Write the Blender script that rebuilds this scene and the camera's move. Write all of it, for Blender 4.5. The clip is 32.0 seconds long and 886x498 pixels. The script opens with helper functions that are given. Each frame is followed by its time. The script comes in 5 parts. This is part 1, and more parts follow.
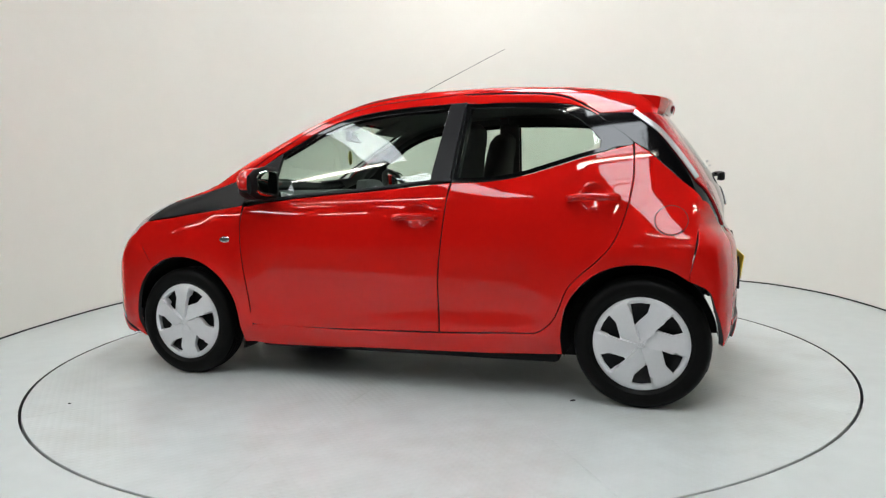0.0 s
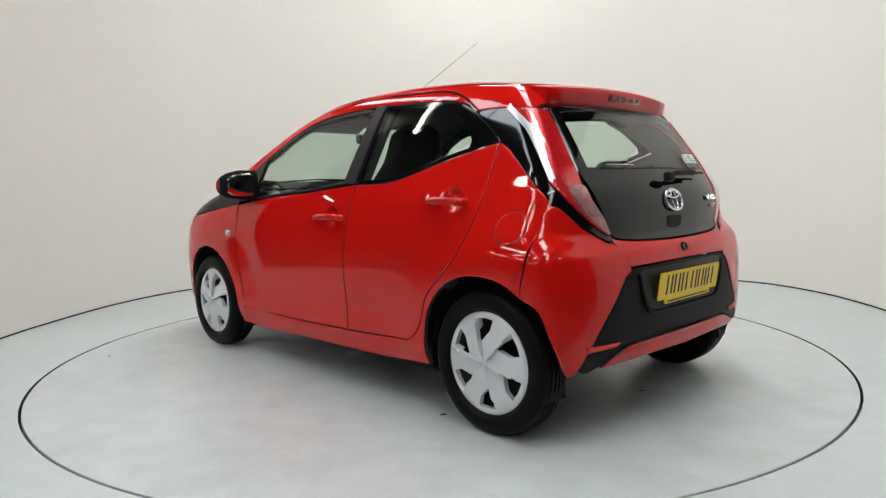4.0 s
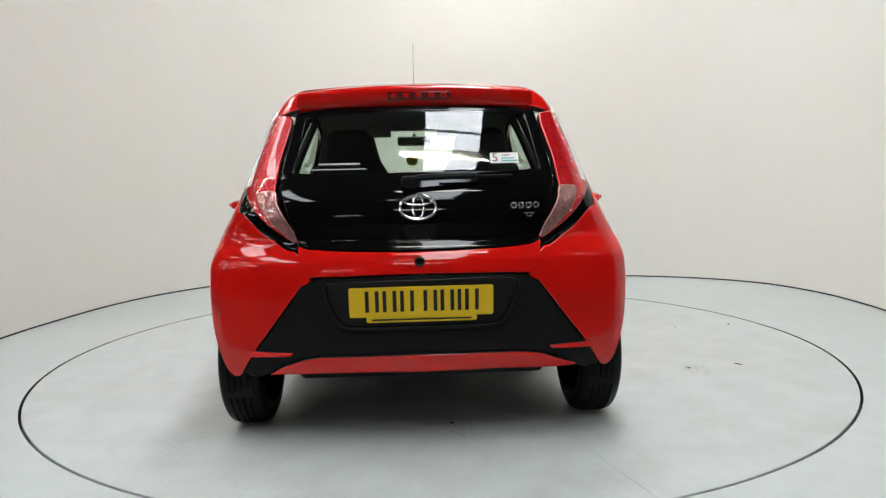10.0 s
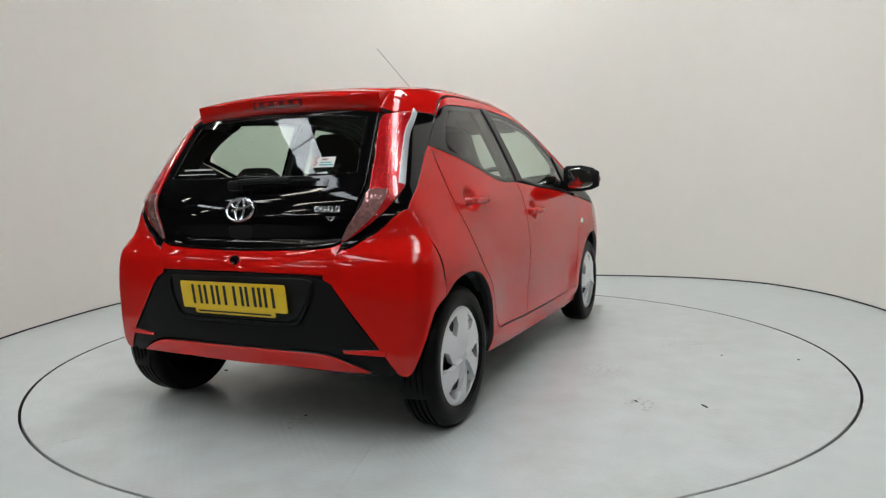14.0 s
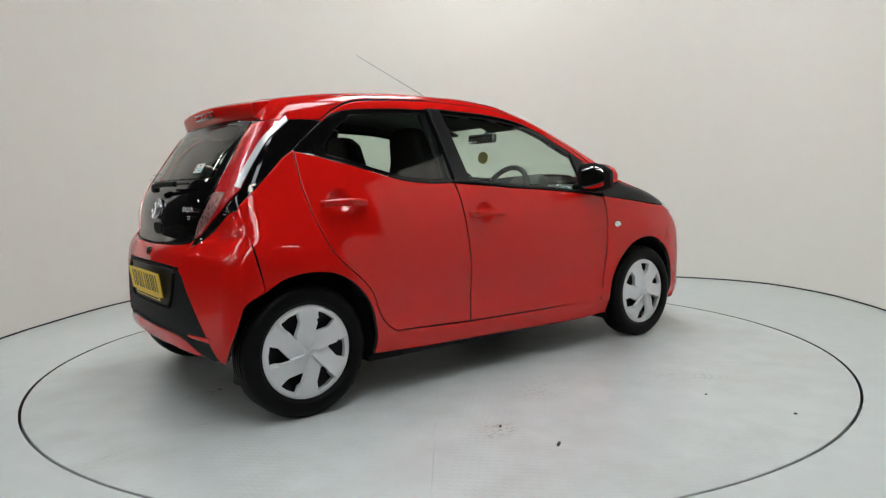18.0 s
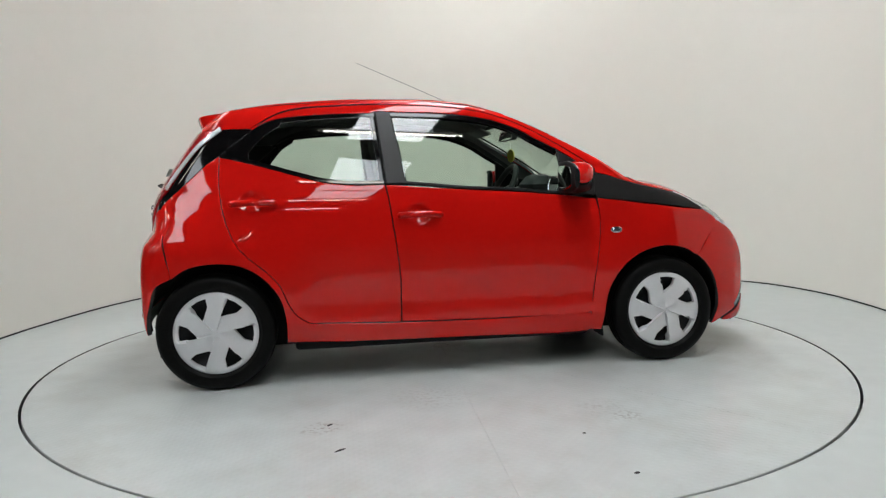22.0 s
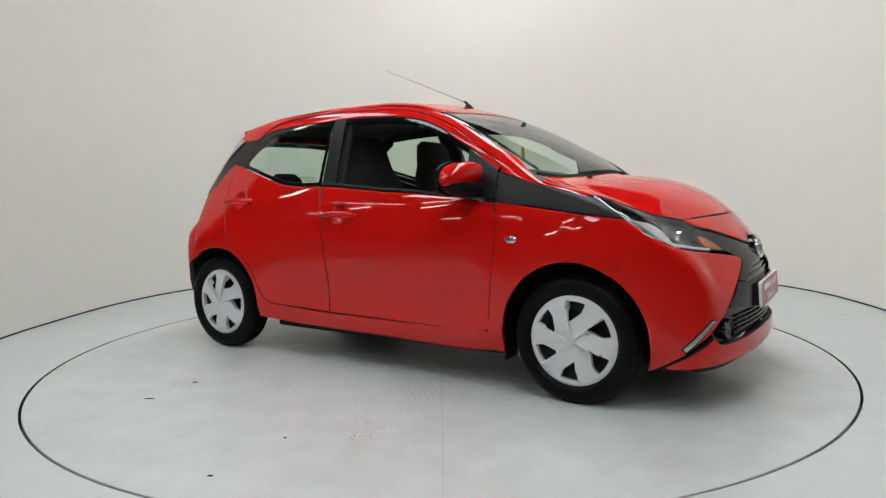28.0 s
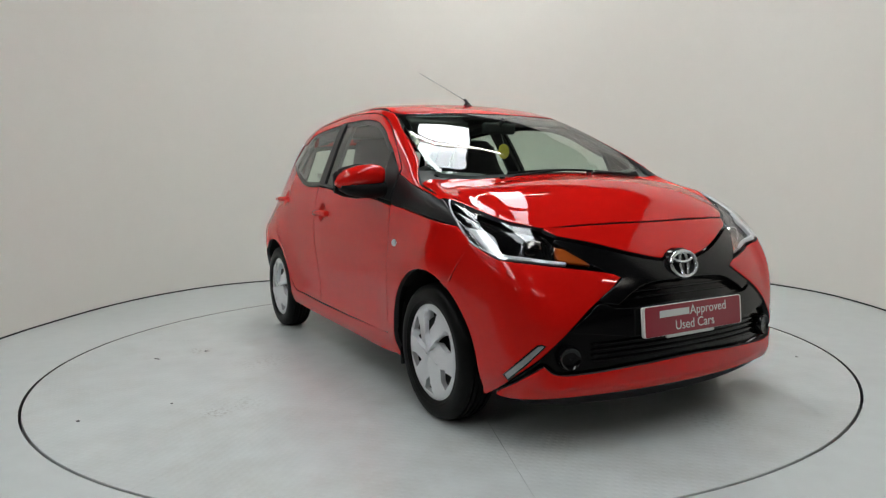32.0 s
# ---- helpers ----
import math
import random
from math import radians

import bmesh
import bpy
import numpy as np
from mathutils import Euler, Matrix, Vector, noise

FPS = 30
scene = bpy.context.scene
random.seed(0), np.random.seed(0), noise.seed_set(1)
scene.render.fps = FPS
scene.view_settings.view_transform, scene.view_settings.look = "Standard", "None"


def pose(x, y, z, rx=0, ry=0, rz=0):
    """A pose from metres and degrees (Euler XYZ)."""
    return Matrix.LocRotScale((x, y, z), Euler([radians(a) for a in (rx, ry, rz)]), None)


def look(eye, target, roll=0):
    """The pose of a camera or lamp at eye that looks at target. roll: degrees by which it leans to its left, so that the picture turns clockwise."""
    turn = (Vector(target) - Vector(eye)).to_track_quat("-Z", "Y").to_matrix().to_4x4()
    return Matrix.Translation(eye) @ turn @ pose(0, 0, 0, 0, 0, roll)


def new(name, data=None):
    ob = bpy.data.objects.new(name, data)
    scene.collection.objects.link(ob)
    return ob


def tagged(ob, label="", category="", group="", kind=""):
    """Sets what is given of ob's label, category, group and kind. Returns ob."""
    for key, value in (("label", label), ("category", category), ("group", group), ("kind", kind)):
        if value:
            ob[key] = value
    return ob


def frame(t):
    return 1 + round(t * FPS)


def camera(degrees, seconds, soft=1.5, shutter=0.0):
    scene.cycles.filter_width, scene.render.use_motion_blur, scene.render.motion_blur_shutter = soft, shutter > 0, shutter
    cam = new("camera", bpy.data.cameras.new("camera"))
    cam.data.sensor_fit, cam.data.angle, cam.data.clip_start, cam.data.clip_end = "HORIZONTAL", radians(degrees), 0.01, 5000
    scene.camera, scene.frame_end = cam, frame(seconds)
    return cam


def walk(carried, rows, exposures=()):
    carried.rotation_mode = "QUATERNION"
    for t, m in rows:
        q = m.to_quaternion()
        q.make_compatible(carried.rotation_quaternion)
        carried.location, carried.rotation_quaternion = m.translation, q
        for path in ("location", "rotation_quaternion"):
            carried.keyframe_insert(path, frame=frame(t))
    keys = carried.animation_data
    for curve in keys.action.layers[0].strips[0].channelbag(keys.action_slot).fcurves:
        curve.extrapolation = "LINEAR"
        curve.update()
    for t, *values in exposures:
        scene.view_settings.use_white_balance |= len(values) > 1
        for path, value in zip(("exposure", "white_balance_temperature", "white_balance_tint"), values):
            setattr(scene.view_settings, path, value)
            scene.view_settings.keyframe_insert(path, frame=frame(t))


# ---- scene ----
from mathutils.geometry import delaunay_2d_cdt

# ---------------------------------------------------------------- camera
cam = camera(66.8, 32.0, soft=1.3)
EYE = Vector((0.0, -4.041, 0.964))
AIM = EYE + Vector((0.00627, 0.99576, -0.09174))
walk(cam, [(0.0, look(EYE, AIM, -1.254)), (32.0, look(EYE, AIM, -1.254))],
     exposures=[(0.0, -0.23), (3.0, -0.28), (6.0, -0.43), (7.0, -0.43), (8.0, -0.30), (10.0, -0.28), (14.0, -0.56), (17.0, -0.56), (23.0, -0.51), (28.0, -0.48), (30.0, -0.50), (31.0, -0.58), (32.0, -0.74)])


# ---------------------------------------------------------------- light
world = bpy.data.worlds.new("world")
scene.world = world
world.use_nodes = True
wn = world.node_tree.nodes
sky = wn.new("ShaderNodeTexSky")
sky.sky_type, sky.sun_disc, sky.sun_elevation, sky.sun_rotation = "NISHITA", False, radians(40), radians(200)
world.node_tree.links.new(sky.outputs[0], wn["Background"].inputs[0])
wn["Background"].inputs[1].default_value = 0.08

CEIL = 5.2


# ---------------------------------------------------------------- materials
def material(name, colour, rough=0.5, metal=0.0, coat=0.0, spec=0.5, grain=0.0, grain_scale=40.0, bump=0.0,
             bump_scale=120.0, coat_rough=0.03):
    m = bpy.data.materials.new(name)
    m.use_nodes = True
    n, l = m.node_tree.nodes, m.node_tree.links
    b = n["Principled BSDF"]
    b.inputs["Base Color"].default_value = (*colour, 1)
    b.inputs["Roughness"].default_value = rough
    b.inputs["Metallic"].default_value = metal
    b.inputs["Coat Weight"].default_value = coat
    b.inputs["Coat Roughness"].default_value = coat_rough
    b.inputs["Specular IOR Level"].default_value = spec
    co = n.new("ShaderNodeTexCoord")
    if grain:
        big, small = n.new("ShaderNodeTexNoise"), n.new("ShaderNodeTexNoise")
        big.inputs["Scale"].default_value, small.inputs["Scale"].default_value = grain_scale / 12, grain_scale
        big.inputs["Detail"].default_value, small.inputs["Detail"].default_value = 4, 6
        add = n.new("ShaderNodeMath")
        add.operation = "ADD"
        ramp = n.new("ShaderNodeMapRange")
        ramp.inputs["From Min"].default_value, ramp.inputs["From Max"].default_value = 0.6, 1.4
        ramp.inputs["To Min"].default_value, ramp.inputs["To Max"].default_value = 1 - grain, 1 + grain
        mul = n.new("ShaderNodeVectorMath")
        mul.operation = "SCALE"
        mul.inputs[0].default_value = colour
        for tex in (big, small):
            l.new(co.outputs["Object"], tex.inputs["Vector"])
        l.new(big.outputs[0], add.inputs[0])
        l.new(small.outputs[0], add.inputs[1])
        l.new(add.outputs[0], ramp.inputs["Value"])
        l.new(ramp.outputs[0], mul.inputs["Scale"])
        l.new(mul.outputs[0], b.inputs["Base Color"])
    if bump:
        tex, bp = n.new("ShaderNodeTexNoise"), n.new("ShaderNodeBump")
        tex.inputs["Scale"].default_value, tex.inputs["Detail"].default_value = bump_scale, 5
        bp.inputs["Strength"].default_value, bp.inputs["Distance"].default_value = bump, 0.002
        l.new(co.outputs["Object"], tex.inputs["Vector"])
        l.new(tex.outputs[0], bp.inputs["Height"])
        l.new(bp.outputs[0], b.inputs["Normal"])
    return m


def glass(name, tint, gloss=0.02):
    m = bpy.data.materials.new(name)
    m.use_nodes = True
    n, l = m.node_tree.nodes, m.node_tree.links
    n.remove(n["Principled BSDF"])
    clear, shine, mix, face = (n.new("ShaderNodeBsdfTransparent"), n.new("ShaderNodeBsdfGlossy"),
                               n.new("ShaderNodeMixShader"), n.new("ShaderNodeLayerWeight"))
    curve, scale = n.new("ShaderNodeMath"), n.new("ShaderNodeMath")
    curve.operation, scale.operation = "POWER", "MULTIPLY_ADD"
    curve.inputs[1].default_value, scale.inputs[1].default_value, scale.inputs[2].default_value = 4.6, 0.92, 0.07
    face.inputs[0].default_value = 0.5
    l.new(face.outputs["Facing"], curve.inputs[0])
    l.new(curve.outputs[0], scale.inputs[0])
    clear.inputs[0].default_value = (*tint, 1)
    shine.inputs["Roughness"].default_value = gloss
    l.new(scale.outputs[0], mix.inputs[0])
    l.new(clear.outputs[0], mix.inputs[1])
    l.new(shine.outputs[0], mix.inputs[2])
    l.new(mix.outputs[0], n["Material Output"].inputs[0])
    return m


def glow(name, colour, strength):
    m = bpy.data.materials.new(name)
    m.use_nodes = True
    b = m.node_tree.nodes["Principled BSDF"]
    b.inputs["Base Color"].default_value = (*colour, 1)
    b.inputs["Emission Color"].default_value = (*colour, 1)
    b.inputs["Emission Strength"].default_value = strength
    return m


def lens_cells(name, colour, metal, scale):
    """Lamp lens over small bright cells."""
    m = material(name, colour, 0.14, metal=metal, coat=1.0, coat_rough=0.01)
    n, l = m.node_tree.nodes, m.node_tree.links
    b = n["Principled BSDF"]
    co, cells, bp, ramp, mul = (n.new("ShaderNodeTexCoord"), n.new("ShaderNodeTexVoronoi"), n.new("ShaderNodeBump"),
                                n.new("ShaderNodeMapRange"), n.new("ShaderNodeVectorMath"))
    cells.inputs["Scale"].default_value = scale
    l.new(co.outputs["Object"], cells.inputs["Vector"])
    bp.inputs["Strength"].default_value, bp.inputs["Distance"].default_value = 0.45, 0.003
    l.new(cells.outputs["Distance"], bp.inputs["Height"])
    l.new(bp.outputs[0], b.inputs["Normal"])
    tone = n.new("ShaderNodeSeparateXYZ")
    l.new(cells.outputs["Color"], tone.inputs[0])
    l.new(tone.outputs[0], ramp.inputs["Value"])
    ramp.inputs["To Min"].default_value = 0.62
    mul.operation = "SCALE"
    mul.inputs[0].default_value = colour
    l.new(ramp.outputs[0], mul.inputs["Scale"])
    l.new(mul.outputs[0], b.inputs["Base Color"])
    return m


RED = material("red_paint", (0.60, 0.008, 0.0055), 0.55, coat=0.9, coat_rough=0.006, spec=0.0, grain=0.04, grain_scale=300)
BLACK_GLOSS = material("gloss_black", (0.003, 0.003, 0.0034), 0.05, spec=0.42)
BLACK_PLASTIC = material("black_plastic", (0.0065, 0.0065, 0.007), 0.55, spec=0.16, bump=0.12, bump_scale=900, grain=0.15, grain_scale=200)
BLACK_TRIM = material("satin_black_trim", (0.011, 0.011, 0.012), 0.36, spec=0.25, grain=0.08, grain_scale=90)
RUBBER = material("tyre_rubber", (0.0042, 0.0042, 0.0042), 0.42, spec=0.10, grain=0.25, grain_scale=60, bump=0.12, bump_scale=300)
SILVER = material("silver_wheel_paint", (0.72, 0.73, 0.75), 0.38, metal=0.15, coat=0.3, grain=0.03, grain_scale=80)
STEEL = material("dark_steel", (0.016, 0.016, 0.018), 0.5, metal=0.6, grain=0.3, grain_scale=60)
CHROME = material("chrome", (0.85, 0.86, 0.88), 0.06, metal=1.0)
FABRIC = material("dark_seat_fabric", (0.022, 0.022, 0.024), 0.9, grain=0.25, grain_scale=400, bump=0.3, bump_scale=700)
INNER = material("dark_interior_plastic", (0.03, 0.031, 0.033), 0.6, grain=0.15, grain_scale=150, bump=0.1, bump_scale=600)
LINER = material("grey_headliner", (0.14, 0.14, 0.135), 0.95, grain=0.08, grain_scale=200)
GLASS = glass("window_glass", (0.80, 0.90, 0.83))
CLEAR = glass("clear_lens", (0.95, 0.96, 0.96))
RED_LENS = lens_cells("red_lens", (0.72, 0.010, 0.014), 0.25, 120)
DARK_LENS = material("dark_red_lens", (0.13, 0.004, 0.006), 0.12, coat=1.0, grain=0.3, grain_scale=140)
PINK_LENS = lens_cells("smoked_clear_lens", (0.62, 0.30, 0.29), 0.6, 70)
LAMP_SILVER = material("satin_lamp_silver", (0.80, 0.81, 0.83), 0.34, metal=0.6)
GREY_LENS = material("grey_clear_lens", (0.42, 0.42, 0.43), 0.18, metal=0.6, coat=1.0, grain=0.2, grain_scale=90)
REFLECT = material("lamp_reflector", (0.80, 0.80, 0.82), 0.12, metal=1.0, grain=0.1, grain_scale=120)
AMBER = material("amber_lens", (0.42, 0.085, 0.01), 0.15, coat=1.0)
YELLOW = material("yellow_plate", (0.86, 0.58, 0.015), 0.4, grain=0.03)
MAROON = material("maroon_plate", (0.30, 0.012, 0.030), 0.35, coat=0.4, grain=0.03)
WHITE = material("white_print", (0.78, 0.78, 0.76), 0.5)
INK = material("black_print", (0.01, 0.01, 0.01), 0.5)
BADGE = material("brushed_chrome", (0.82, 0.83, 0.85), 0.24, metal=0.85)
MIRROR = material("mirror_glass", (0.9, 0.9, 0.9), 0.01, metal=1.0)
FLOOR = material("grey_floor_paint", (0.505, 0.535, 0.525), 0.30, grain=0.07, grain_scale=9, bump=0.05, bump_scale=60)
WALL = material("off_white_wall_paint", (0.75, 0.727, 0.672), 0.7, grain=0.015, grain_scale=6)
GRILLE = material("piano_black_grille", (0.003, 0.003, 0.0034), 0.16, spec=0.28, grain=0.1, grain_scale=60)
JOINT = material("dark_joint", (0.012, 0.012, 0.012), 0.7)
CLAD = material("dark_roof_cladding", (0.05, 0.05, 0.05), 0.7, grain=0.15, grain_scale=20)
CONCRETE = material("bare_concrete", (0.11, 0.108, 0.10), 0.55, grain=0.2, grain_scale=4, bump=0.1, bump_scale=50)
HALL = material("workshop_wall_paint", (0.09, 0.09, 0.088), 0.7, grain=0.1, grain_scale=10)


# ---------------------------------------------------------------- mesh helpers
def part(name, bm, mat, parent=None, label="", smooth=True):
    me = bpy.data.meshes.new(name)
    bm.normal_update()
    bm.to_mesh(me)
    bm.free()
    me.materials.append(mat)
    if smooth:
        me.shade_smooth()
        me.set_sharp_from_angle(angle=radians(32))
    ob = new(name, me)
    ob.parent = parent
    if label:
        ob["label"] = label
    return ob


def box(bm, x0, x1, y0, y1, z0, z1, bevel=0.0, segs=2):
    m = Matrix.Translation(((x0 + x1) / 2, (y0 + y1) / 2, (z0 + z1) / 2)) @ Matrix.Diagonal(
        (x1 - x0, y1 - y0, z1 - z0, 1))
    g = bmesh.ops.create_cube(bm, size=1, matrix=m)
    if bevel:
        es = list({e for v in g["verts"] for e in v.link_edges})
        bmesh.ops.bevel(bm, geom=es, offset=bevel, segments=segs, affect="EDGES", profile=0.5)
    return bm


def cyl(bm, m, r1, r2, h, n=24):
    return bmesh.ops.create_cone(bm, cap_ends=True, segments=n, radius1=r1, radius2=r2, depth=h, matrix=m)["verts"]


def tube(bm, pts, r, n=8, close=False):
    """A round rod along points."""
    pts = [Vector(p) for p in pts]
    rings = []
    for i, p in enumerate(pts):
        a = pts[i - 1] if (i or close) else p
        b = pts[(i + 1) % len(pts)] if (i < len(pts) - 1 or close) else p
        q = (b - a).to_track_quat("Z", "Y")
        rr = r(i / max(1, len(pts) - 1)) if callable(r) else r
        rings.append([bm.verts.new(p + q @ Vector((rr * math.cos(2 * math.pi * k / n), rr * math.sin(2 * math.pi * k / n), 0)))
                      for k in range(n)])
    pairs = list(zip(rings, rings[1:])) + ([(rings[-1], rings[0])] if close else [])
    for ra, rb in pairs:
        for k in range(n):
            bm.faces.new((ra[k], ra[(k + 1) % n], rb[(k + 1) % n], rb[k]))
    if not close:
        bm.faces.new(rings[0][::-1])
        bm.faces.new(rings[-1])
    return bm


def lathe(bm, profile, n=64):
    """Turns (radius, height) points about the z axis."""
    rings = [[bm.verts.new((r * math.cos(2 * math.pi * k / n), r * math.sin(2 * math.pi * k / n), h)) for k in range(n)]
             for r, h in profile]
    for ra, rb in zip(rings, rings[1:]):
        for k in range(n):
            bm.faces.new((ra[k], ra[(k + 1) % n], rb[(k + 1) % n], rb[k]))
    return rings


# ---------------------------------------------------------------- car body form
# Car space: x forward, y to the car's left, z up, the origin on the ground midway between the axles.
def spline(text):
    """A smooth function through the pairs x,y of the text."""
    xs, ys = np.array([[float(v) for v in p.split(",")] for p in text.split()]).T
    h, d = np.diff(xs), np.diff(ys) / np.diff(xs)
    m = np.zeros(len(xs))
    m[0], m[-1] = d[0], d[-1]
    for i in range(1, len(xs) - 1):
        if d[i - 1] * d[i] > 0:
            a, b = 2 * h[i] + h[i - 1], h[i] + 2 * h[i - 1]
            m[i] = (a + b) / (a / d[i - 1] + b / d[i])

    def f(x):
        i = np.clip(np.searchsorted(xs, x) - 1, 0, len(xs) - 2)
        t = (x - xs[i]) / h[i]
        lo, hi = t < 0, t > 1
        tc = np.clip(t, 0, 1)
        v = ((1 + 2 * tc) * (1 - tc) ** 2 * ys[i] + tc * (1 - tc) ** 2 * h[i] * m[i]
             + tc ** 2 * (3 - 2 * tc) * ys[i + 1] + tc ** 2 * (tc - 1) * h[i] * m[i + 1])
        return v + np.where(lo, (x - xs[0]) * m[0], 0) + np.where(hi, (x - xs[-1]) * m[-1], 0)
    return f


def ease(a, b, x):
    t = np.clip((x - a) / (b - a), 0, 1)
    return t * t * (3 - 2 * t)


def smax(a, b, k):
    h = np.maximum(k - np.abs(a - b), 0) / k
    return np.maximum(a, b) + h * h * k / 4


AXLE, ARCH_Z = 1.17, 0.275
plan_half = spline("-1.7,0.76 -1.4,0.793 -1.17,0.806 -0.8,0.802 -0.2,0.80 0.5,0.80 0.9,0.80 1.17,0.803 1.4,0.785 1.6,0.74 1.8,0.66")
tumble = spline("0.1,-0.07 0.18,-0.045 0.27,-0.022 0.40,-0.012 0.55,-0.003 0.68,0 0.78,-0.006 0.88,-0.022 0.97,-0.05 "
                "1.05,-0.083 1.15,-0.128 1.25,-0.175 1.35,-0.228 1.45,-0.29")
centre_top = spline("-1.5,1.30 -1.4,1.34 -1.3,1.362 -1.1,1.402 -0.8,1.442 -0.4,1.462 -0.1,1.461 0.15,1.441 0.32,1.40 "
                    "0.5,1.335 0.75,1.212 1.0,1.07 1.08,1.02 1.18,1.003 1.32,0.985 1.44,0.952 1.55,0.90 1.65,0.825 1.74,0.73 1.82,0.62")
shoulder = spline("0.4,1.325 0.5,1.283 0.62,1.226 0.84,1.105 0.96,1.024 1.03,0.986 1.1,0.962 1.25,0.917 1.4,0.855 1.55,0.76 1.7,0.62")
nose = spline("0.08,1.66 0.14,1.77 0.20,1.834 0.24,1.848 0.30,1.847 0.36,1.846 0.45,1.845 0.55,1.836 0.62,1.822 0.68,1.797 0.76,1.74 0.86,1.66 0.95,1.6")
tail = spline("0.15,-1.46 0.24,-1.55 0.32,-1.578 0.42,-1.585 0.55,-1.585 0.64,-1.578 0.70,-1.565 0.745,-1.54 0.78,-1.522 "
              "0.84,-1.524 0.91,-1.511 1.0,-1.466 1.1,-1.40 1.2,-1.328 1.3,-1.252 1.4,-1.17")


def body(x, y, z):
    """Below 0 inside the body, above 0 outside."""
    ay = np.abs(y)
    half = plan_half(x) + tumble(z)
    half = half - 0.075 * ease(-0.75, -1.45, x) * ease(0.66, 0.98, z)          # tail narrows above the hips
    half = half - 0.010 * np.exp(-((z - 0.42) / 0.11) ** 2) * ease(-0.95, -0.5, x) * ease(0.95, 0.6, x)   # hollow in the doors
    for ax in (-AXLE, AXLE):                                                  # flared arches
        r = np.sqrt((x - ax) ** 2 + (z - ARCH_Z) ** 2)
        half = half + 0.014 * ease(0.60, 0.38, r) * ease(0.2, 0.3, z)
    for hx, hz in ((-0.145, 0.832), (-0.955, 0.908)):                          # hollows behind the door handles
        half = half - 0.022 * np.exp(-(((x - hx + 0.01) / 0.047) ** 2 + ((z - hz - 0.003) / 0.041) ** 2) ** 2)
    side = ay - half
    edge = ease(0.54, 0.68, ay) * ease(0.5, 0.7, x)
    bow = 0.09 + 0.26 * ease(0.8, 1.2, x)
    crown = centre_top(x + bow * ay ** 2 * ease(-0.2, 0.3, x)) - 0.10 * ay ** 2
    top = z - (crown + (shoulder(x) - crown) * edge)
    front = x - (nose(z) - 0.255 * ay ** 2 - 0.11 * ay ** 4)
    full = ease(0.86, 0.70, z)
    back = tail(z) + (0.13 - 0.03 * full) * ay ** 2 + (0.22 - 0.10 * full) * ay ** 4 - x
    g = smax(side, top, 0.07)
    g = smax(g, front, 0.09)
    return smax(g, back, 0.07)


def body_normal(p):
    e = 0.003
    g = np.stack([body(*(p + d).T) - body(*(p - d).T) for d in np.eye(3) * e], 1)
    return g / np.linalg.norm(g, axis=1)[:, None]


def rays(kind, uv):
    u, v = uv[:, 0], uv[:, 1]
    o = np.zeros_like(u)
    if kind in "RL":
        s = -1 if kind == "R" else 1
        return np.stack([u, o + 2 * s, v], 1), np.stack([o, o - s, o], 1)
    if kind == "T":
        return np.stack([u, v, o + 2.5], 1), np.stack([o, o, o - 1], 1)
    if kind == "B":
        return np.stack([o - 3, u, v], 1), np.stack([o + 1, o, o], 1)
    if kind == "F":
        return np.stack([o + 3, u, v], 1), np.stack([o - 1, o, o], 1)
    # turned round an upright axis: u runs round the end of the car
    ax, s = (1.0, 1) if kind == "N" else (-0.9, -1)
    a = u / 0.75
    d = np.stack([s * np.cos(a), np.sin(a), o], 1)
    return np.stack([o + ax, o, v], 1) + 2.0 * d, -d


def meet(kind, uv):
    """Where the rays of a projection first meet the body."""
    e, d = rays(kind, np.asarray(uv, float))
    g = lambda t: body(*(e + t[:, None] * d).T)
    ts = np.linspace(0, 3.2, 54)
    lo, hi = np.zeros(len(e)), np.full(len(e), 3.2)
    done = np.zeros(len(e), bool)
    best, low = np.full(len(e), 1e9), np.zeros(len(e))
    for t in ts:
        val = g(np.full(len(e), t))
        hit = (val < 0) & ~done
        lo[hit], hi[hit] = t - ts[1], t
        done |= hit
        better = (val < best) & ~done
        best[better], low[better] = val[better], t
    lo[~done], hi[~done] = low[~done], low[~done]
    for _ in range(18):
        mid = (lo + hi) / 2
        out = g(mid) > 0
        lo, hi = np.where(out, mid, lo), np.where(out, hi, mid)
    return e + ((lo + hi) / 2)[:, None] * d


def recast(text, a, b):
    """The same points of the body, from one projection to another."""
    p = meet(a, [[float(c) for c in q.split(",")] for q in text.split()])
    if b == "N":
        u, v = 0.75 * np.arctan2(p[:, 1], p[:, 0] - 1.0), p[:, 2]
    elif b == "W":
        u, v = 0.75 * np.arctan2(p[:, 1], -(p[:, 0] + 0.9)), p[:, 2]
    else:
        u, v = {"R": (p[:, 0], p[:, 2]), "T": (p[:, 0], p[:, 1]), "B": (p[:, 1], p[:, 2])}[b]
    return " ".join("%.4f,%.4f" % q for q in zip(u, v))
# ---------------------------------------------------------------- end of the form


